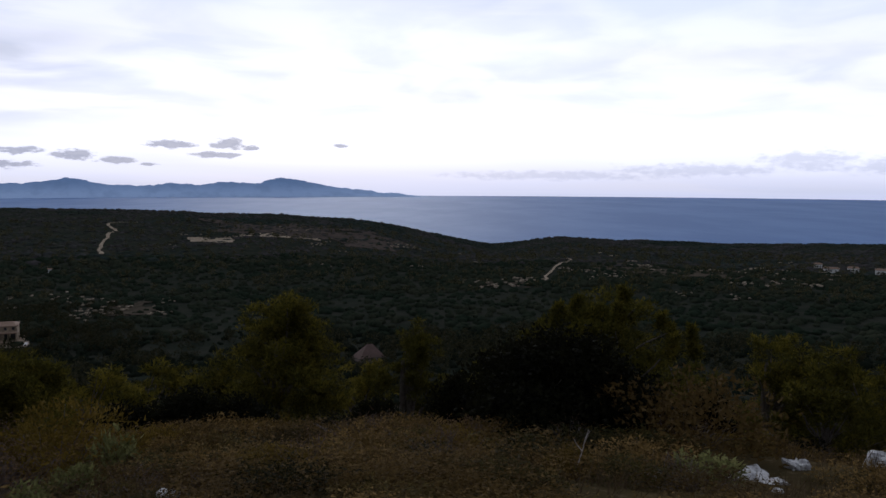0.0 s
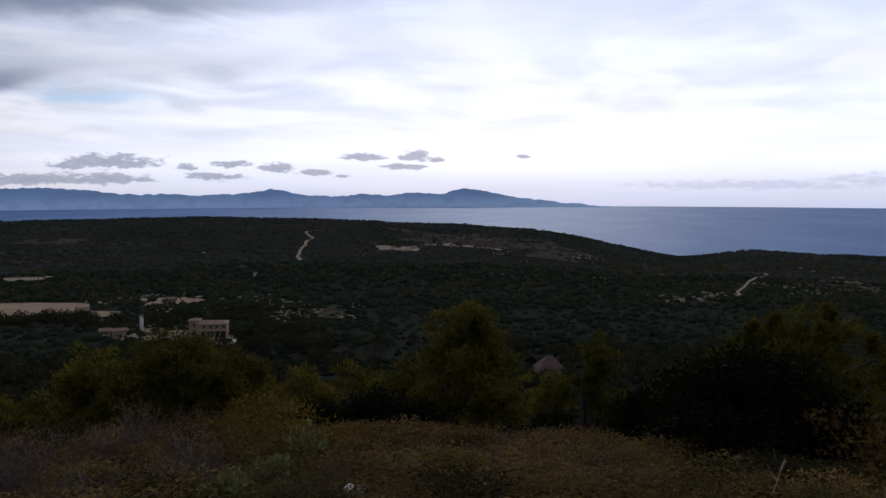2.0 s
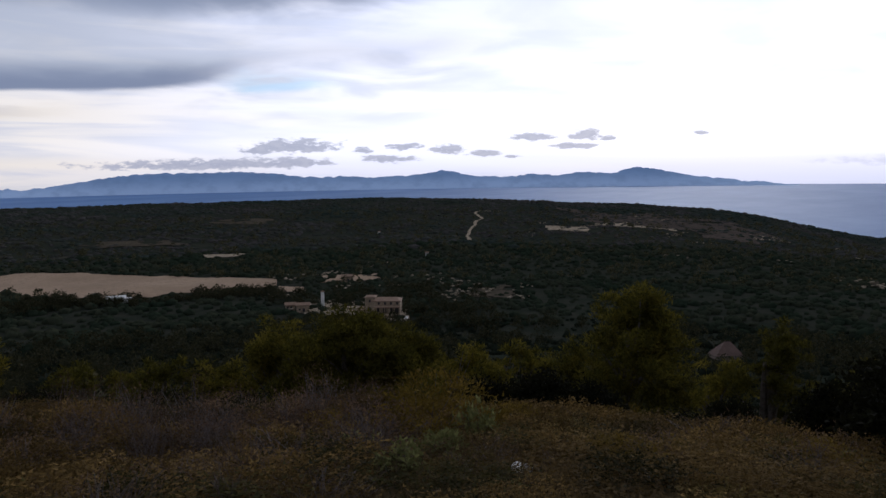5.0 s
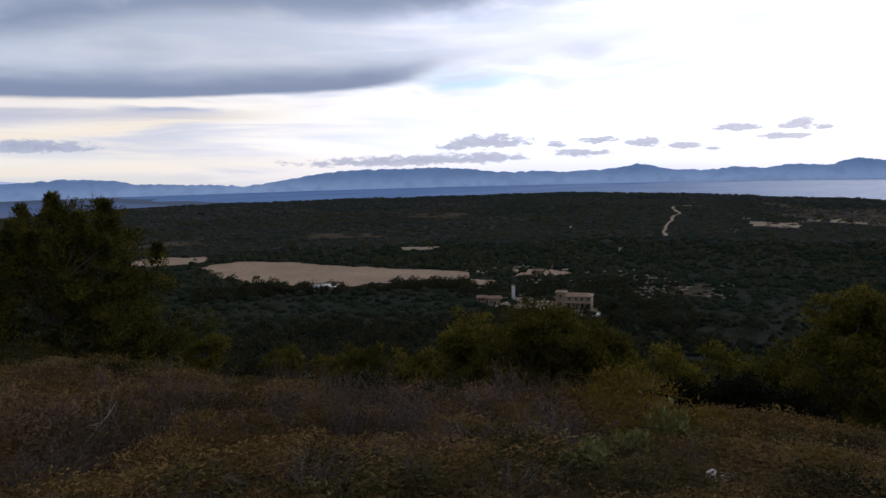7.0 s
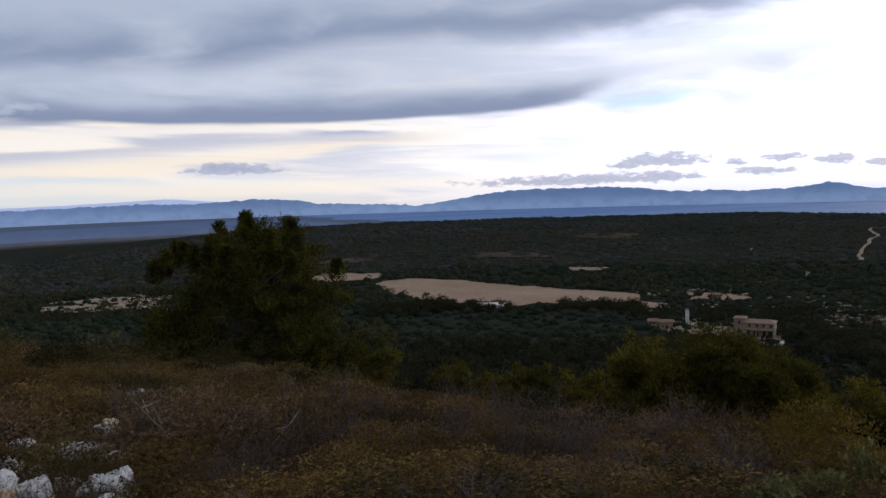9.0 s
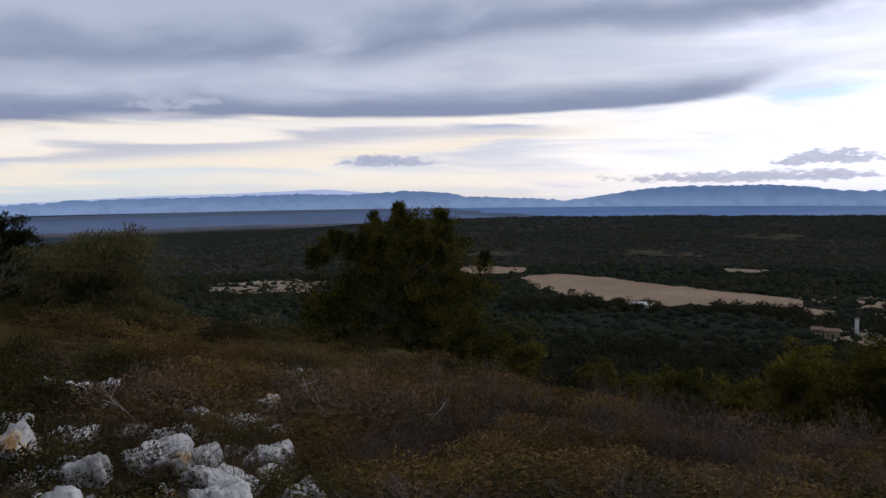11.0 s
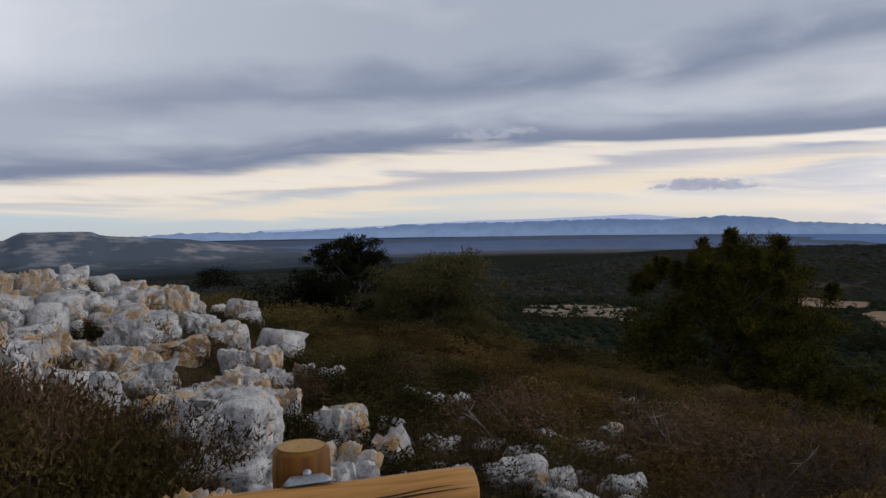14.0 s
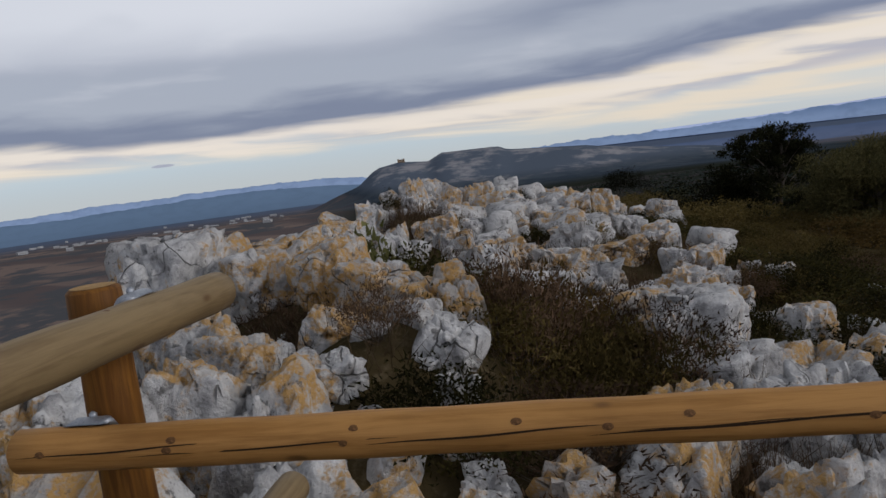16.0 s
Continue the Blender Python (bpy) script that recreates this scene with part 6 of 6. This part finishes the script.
woods("slope_woods", 560, -42, 84, 33, 140, (2.2, 4.0), 320, 0.095, "dense pine and oak woods below the slope", 1.4, 31)
woods("ridge_foot_woods", 120, 80, 110, 60, 160, (2.2, 4.0), 300, 0.10, "dense pine and oak woods below the crest", 1.4, 34)
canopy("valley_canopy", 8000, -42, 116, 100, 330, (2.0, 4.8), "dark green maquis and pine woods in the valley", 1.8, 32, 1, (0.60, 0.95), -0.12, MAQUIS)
woods("valley_trees", 2400, -42, 100, 90, 330, (3.2, 7.0), 95, 0.13, "dark pine crowns over the valley maquis", 1.7, 37)
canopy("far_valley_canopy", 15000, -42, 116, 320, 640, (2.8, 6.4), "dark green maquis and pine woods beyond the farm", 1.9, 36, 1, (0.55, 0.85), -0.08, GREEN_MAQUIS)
woods("field_edge_trees", 330, 37.5, 58, 412, 438, (2.8, 5.2), 90, 0.15, "row of dark trees along the stubble field", 1.5, 38)
woods("farm_trees", 300, 22, 39, 318, 420, (3.0, 6.0), 110, 0.14, "rounded dark trees round the farm", 1.5, 35)
woods("hill_trees", 3800, -42, 100, 440, 960, (3.0, 6.0), 32, 0.24, "dark trees scattered over the opposite hill", 1.8, 41)
woods("clearing_trees", 130, 68, 82, 470, 600, (4.0, 7.0), 80, 0.16, "dark trees scattered in the pale clearing", 1.5, 39)
canopy("hill_canopy", 30000, -42, 120, 620, 1420, (4.5, 9.5), "dark woods over the opposite hills", 1.9, 33, 0, (0.30, 0.60), 0.0)


# ---- buildings ----
def box(bm, x0, x1, y0, y1, z0, z1):
    bmesh.ops.create_cube(bm, size=1, matrix=Matrix.Translation(((x0 + x1) / 2, (y0 + y1) / 2, (z0 + z1) / 2)) @ Matrix.Diagonal((x1 - x0, y1 - y0, z1 - z0, 1)))


def walls(parent, name, x0, x1, y0, y1, z0, z1, mat, label=""):
    bm = bmesh.new()
    box(bm, x0, x1, y0, y1, z0, z1)
    bmesh.ops.bevel(bm, geom=bm.edges[:], offset=0.08, segments=1, affect="EDGES")
    return child(name, bm_mesh(name, bm, mat), parent, label)


def roof(parent, x0, x1, y0, y1, z, rise, mat, hip=0.0, over=0.4):
    """A gabled or hipped roof with eaves; the ridge runs along x."""
    x0, x1, y0, y1 = x0 - over, x1 + over, y0 - over, y1 + over
    ym, h = (y0 + y1) / 2, hip * (x1 - x0) / 2
    v = [(x0, y0, z), (x1, y0, z), (x1, y1, z), (x0, y1, z), (x0 + h, ym, z + rise), (x1 - h, ym, z + rise)]
    low = [(x, y, zz - 0.18) for x, y, zz in v[:4]]
    bm = bmesh.new()
    vs = [bm.verts.new(p) for p in v + low]
    for f in ((0, 1, 5, 4), (2, 3, 4, 5), (1, 2, 5), (3, 0, 4), (6, 7, 1, 0), (7, 8, 2, 1), (8, 9, 3, 2), (9, 6, 0, 3), (9, 8, 7, 6)):
        bm.faces.new([vs[i] for i in f])
    return child("roof", bm_mesh("roof", bm, mat), parent)


def opening(parent, name, x, z, w, h, y, mat=DARK):
    bm = bmesh.new()
    box(bm, x - w / 2, x + w / 2, y - 0.06, y + 0.1, z, z + h)
    ob = child(name, bm_mesh(name, bm, mat), parent)
    bm = bmesh.new()
    box(bm, x - w / 2 - 0.12, x + w / 2 + 0.12, y - 0.14, y + 0.05, z - 0.16, z)
    child("sill", bm_mesh("sill", bm, WALL), ob)
    return ob


def house_base(name, a, r, label, category="house", turn=0.0, lift=0.0):
    """An empty at the house's foot whose -y side looks at the viewpoint."""
    x, y = polar(a, r)
    ob = new(name)
    ob.matrix_world = pose(x, y, gz(x, y) + lift, 0, 0, a + turn)
    return tagged(ob, label, category)


farm = house_base("farmhouse", 30.3, 352, "tan stone farmhouse with tiled roof and arcade", turn=-8, lift=1.2)
walls(farm, "terrace", -5.5, 10.5, -8.5, 6, -3.5, 0.0, WALL, "stone terrace wall")
walls(farm, "wall", -5, 8, -3.5, 5, 0, 5.6, WALL)
roof(farm, -5, 8, -3.5, 5, 5.6, 1.2, TILE, 0.35)
walls(farm, "tower", -8, -3.5, -2.5, 3, 0, 7.2, WALL, "taller block with its own roof")
roof(farm, -8, -3.5, -2.5, 3, 7.2, 0.7, TILE, 0.5)
walls(farm, "porch", -3.4, 8.2, -6.6, -3.5, 2.9, 3.3, TILE, "porch roof")
for k in range(6):
    walls(farm, "pillar", -3.2 + 2.2 * k, -2.75 + 2.2 * k, -6.5, -6.1, 0, 2.9, WALL)
for k in range(4):
    opening(farm, "window", -1.6 + 2.8 * k, 3.9, 0.9, 1.2, -3.5)
    opening(farm, "door", -1.8 + 2.8 * k, 0.15, 1.6, 2.3, -3.5)
opening(farm, "window", -5.8, 4.9, 0.9, 1.2, -2.5)
opening(farm, "window", -5.8, 1.4, 0.9, 1.2, -2.5)
walls(farm, "ramp", 11, 12.2, -12, -1, -4.5, -0.6, WHITE, "pale sloping side wall")
walls(farm, "annex", -11.5, -8.2, -3, 2, -2.5, 1.6, WALL)
roof(farm, -11.5, -8.2, -3, 2, 1.6, 0.8, TILE)

for a, r, w, h, say in ((36.2, 366, 6, 3.6, "small ruined stone outbuilding"), (37.1, 372, 4.5, 2.8, "low stone shed with a tiled roof"), (32.9, 462, 7, 3.6, "stone farm outbuilding behind trees")):
    b = house_base("outbuilding", a, r, say)
    walls(b, "wall", -w / 2, w / 2, -2.2, 2.2, -1, h, WALL)
    roof(b, -w / 2, w / 2, -2.2, 2.2, h, 1.0, TILE)
    opening(b, "door", 0.4, 0.1, 1.1, 2.0, -2.2)
    opening(b, "window", -w / 4, 1.2, 0.8, 0.9, -2.2)
chimney = house_base("gate_pillar", 34.75, 372, "tall whitewashed masonry pillar by the track", "pillar")
walls(chimney, "shaft", -0.8, 0.8, -0.8, 0.8, -1, 8.5, WHITE)
roof(chimney, -0.8, 0.8, -0.8, 0.8, 8.5, 0.6, TILE, 0.8, 0.15)
barn = house_base("barn", 48.8, 424, "long low white barn behind trees", "barn", lift=1.5)
walls(barn, "wall", -5, 4, -3, 3, -1, 1.9, WHITE)
roof(barn, -5, 4, -3, 3, 1.9, 0.9, WHITE)
walls(barn, "lean_to", 4.1, 7.5, -2, 2, -1, 1.2, WHITE)
for k in range(3):
    opening(barn, "door", -3.6 + 2.8 * k, 0.1, 1.3, 1.6, -3)
hut = house_base("field_hut", 5.5, 262, "stone hut with a pyramid roof of pinkish tiles", turn=20, lift=1.7)
walls(hut, "wall", -4.4, 4.4, -3.4, 3.4, -2.5, -1.3, OLD_TILE, "low reddish stone wall")
roof(hut, -4.4, 4.4, -3.4, 3.4, -1.3, 4.4, OLD_TILE, 0.8)
for a, r, w in ((-26.6, 655, 11), (-27.9, 668, 8), (-29.6, 640, 10), (-25.8, 690, 6)):
    b = house_base("white_house", a, r, "low whitewashed house among the maquis", lift=0.8)
    walls(b, "wall", -w / 2, w / 2, -3, 3, -1, 3.2, WHITE)
    roof(b, -w / 2, w / 2, -3, 3, 3.2, 1.1, TILE, 0.3)
    for k in range(3):
        opening(b, "window", (k - 1) * w / 3.4, 1.0, 1.0, 1.2, -3)

for a, r in ((30.5, 732), (27.0, 579)):
    b = house_base("white_house", a, r, "tiny white hut alone in the woods", lift=1.0)
    walls(b, "wall", -1.1, 1.1, -1.1, 1.1, -1, 1.5, WHITE)
    roof(b, -1.1, 1.1, -1.1, 1.1, 1.5, 0.5, TILE)

castle = house_base("castle", 117.0, 2190, "square medieval castle with corner towers on a hilltop", "castle")
for c, d in ((-1, -1), (1, -1), (1, 1), (-1, 1)):
    bm = bmesh.new()
    bmesh.ops.create_cone(bm, cap_ends=True, segments=16, radius1=2.2, radius2=2.1, depth=14, matrix=Matrix.Translation((c * 8, d * 8, 1.5)))
    child("tower", bm_mesh("tower", bm, WALL), castle)
for x0, x1, y0, y1 in ((-8, 8, -8.8, -7.2), (-8, 8, 7.2, 8.8), (-8.8, -7.2, -7.1, 7.1), (7.2, 8.8, -7.1, 7.1)):
    walls(castle, "wall", x0, x1, y0, y1, -6.0, 7.0, WALL)

g = np.random.default_rng(77)
for k in range(34):
    a, r = g.uniform(126, 143), g.uniform(1500, 2900)
    b = house_base("plain_shed", a, r, "pale flat shed on the southern plain", "shed", turn=float(g.uniform(-25, 25)))
    tagged(b, group="sheds on the plain")
    w = float(g.uniform(6, 20))
    walls(b, "wall", -w / 2, w / 2, -6, 6, -2, 4.5, SHED)
    roof(b, -w / 2, w / 2, -6, 6, 4.5, 1.5, SHED)
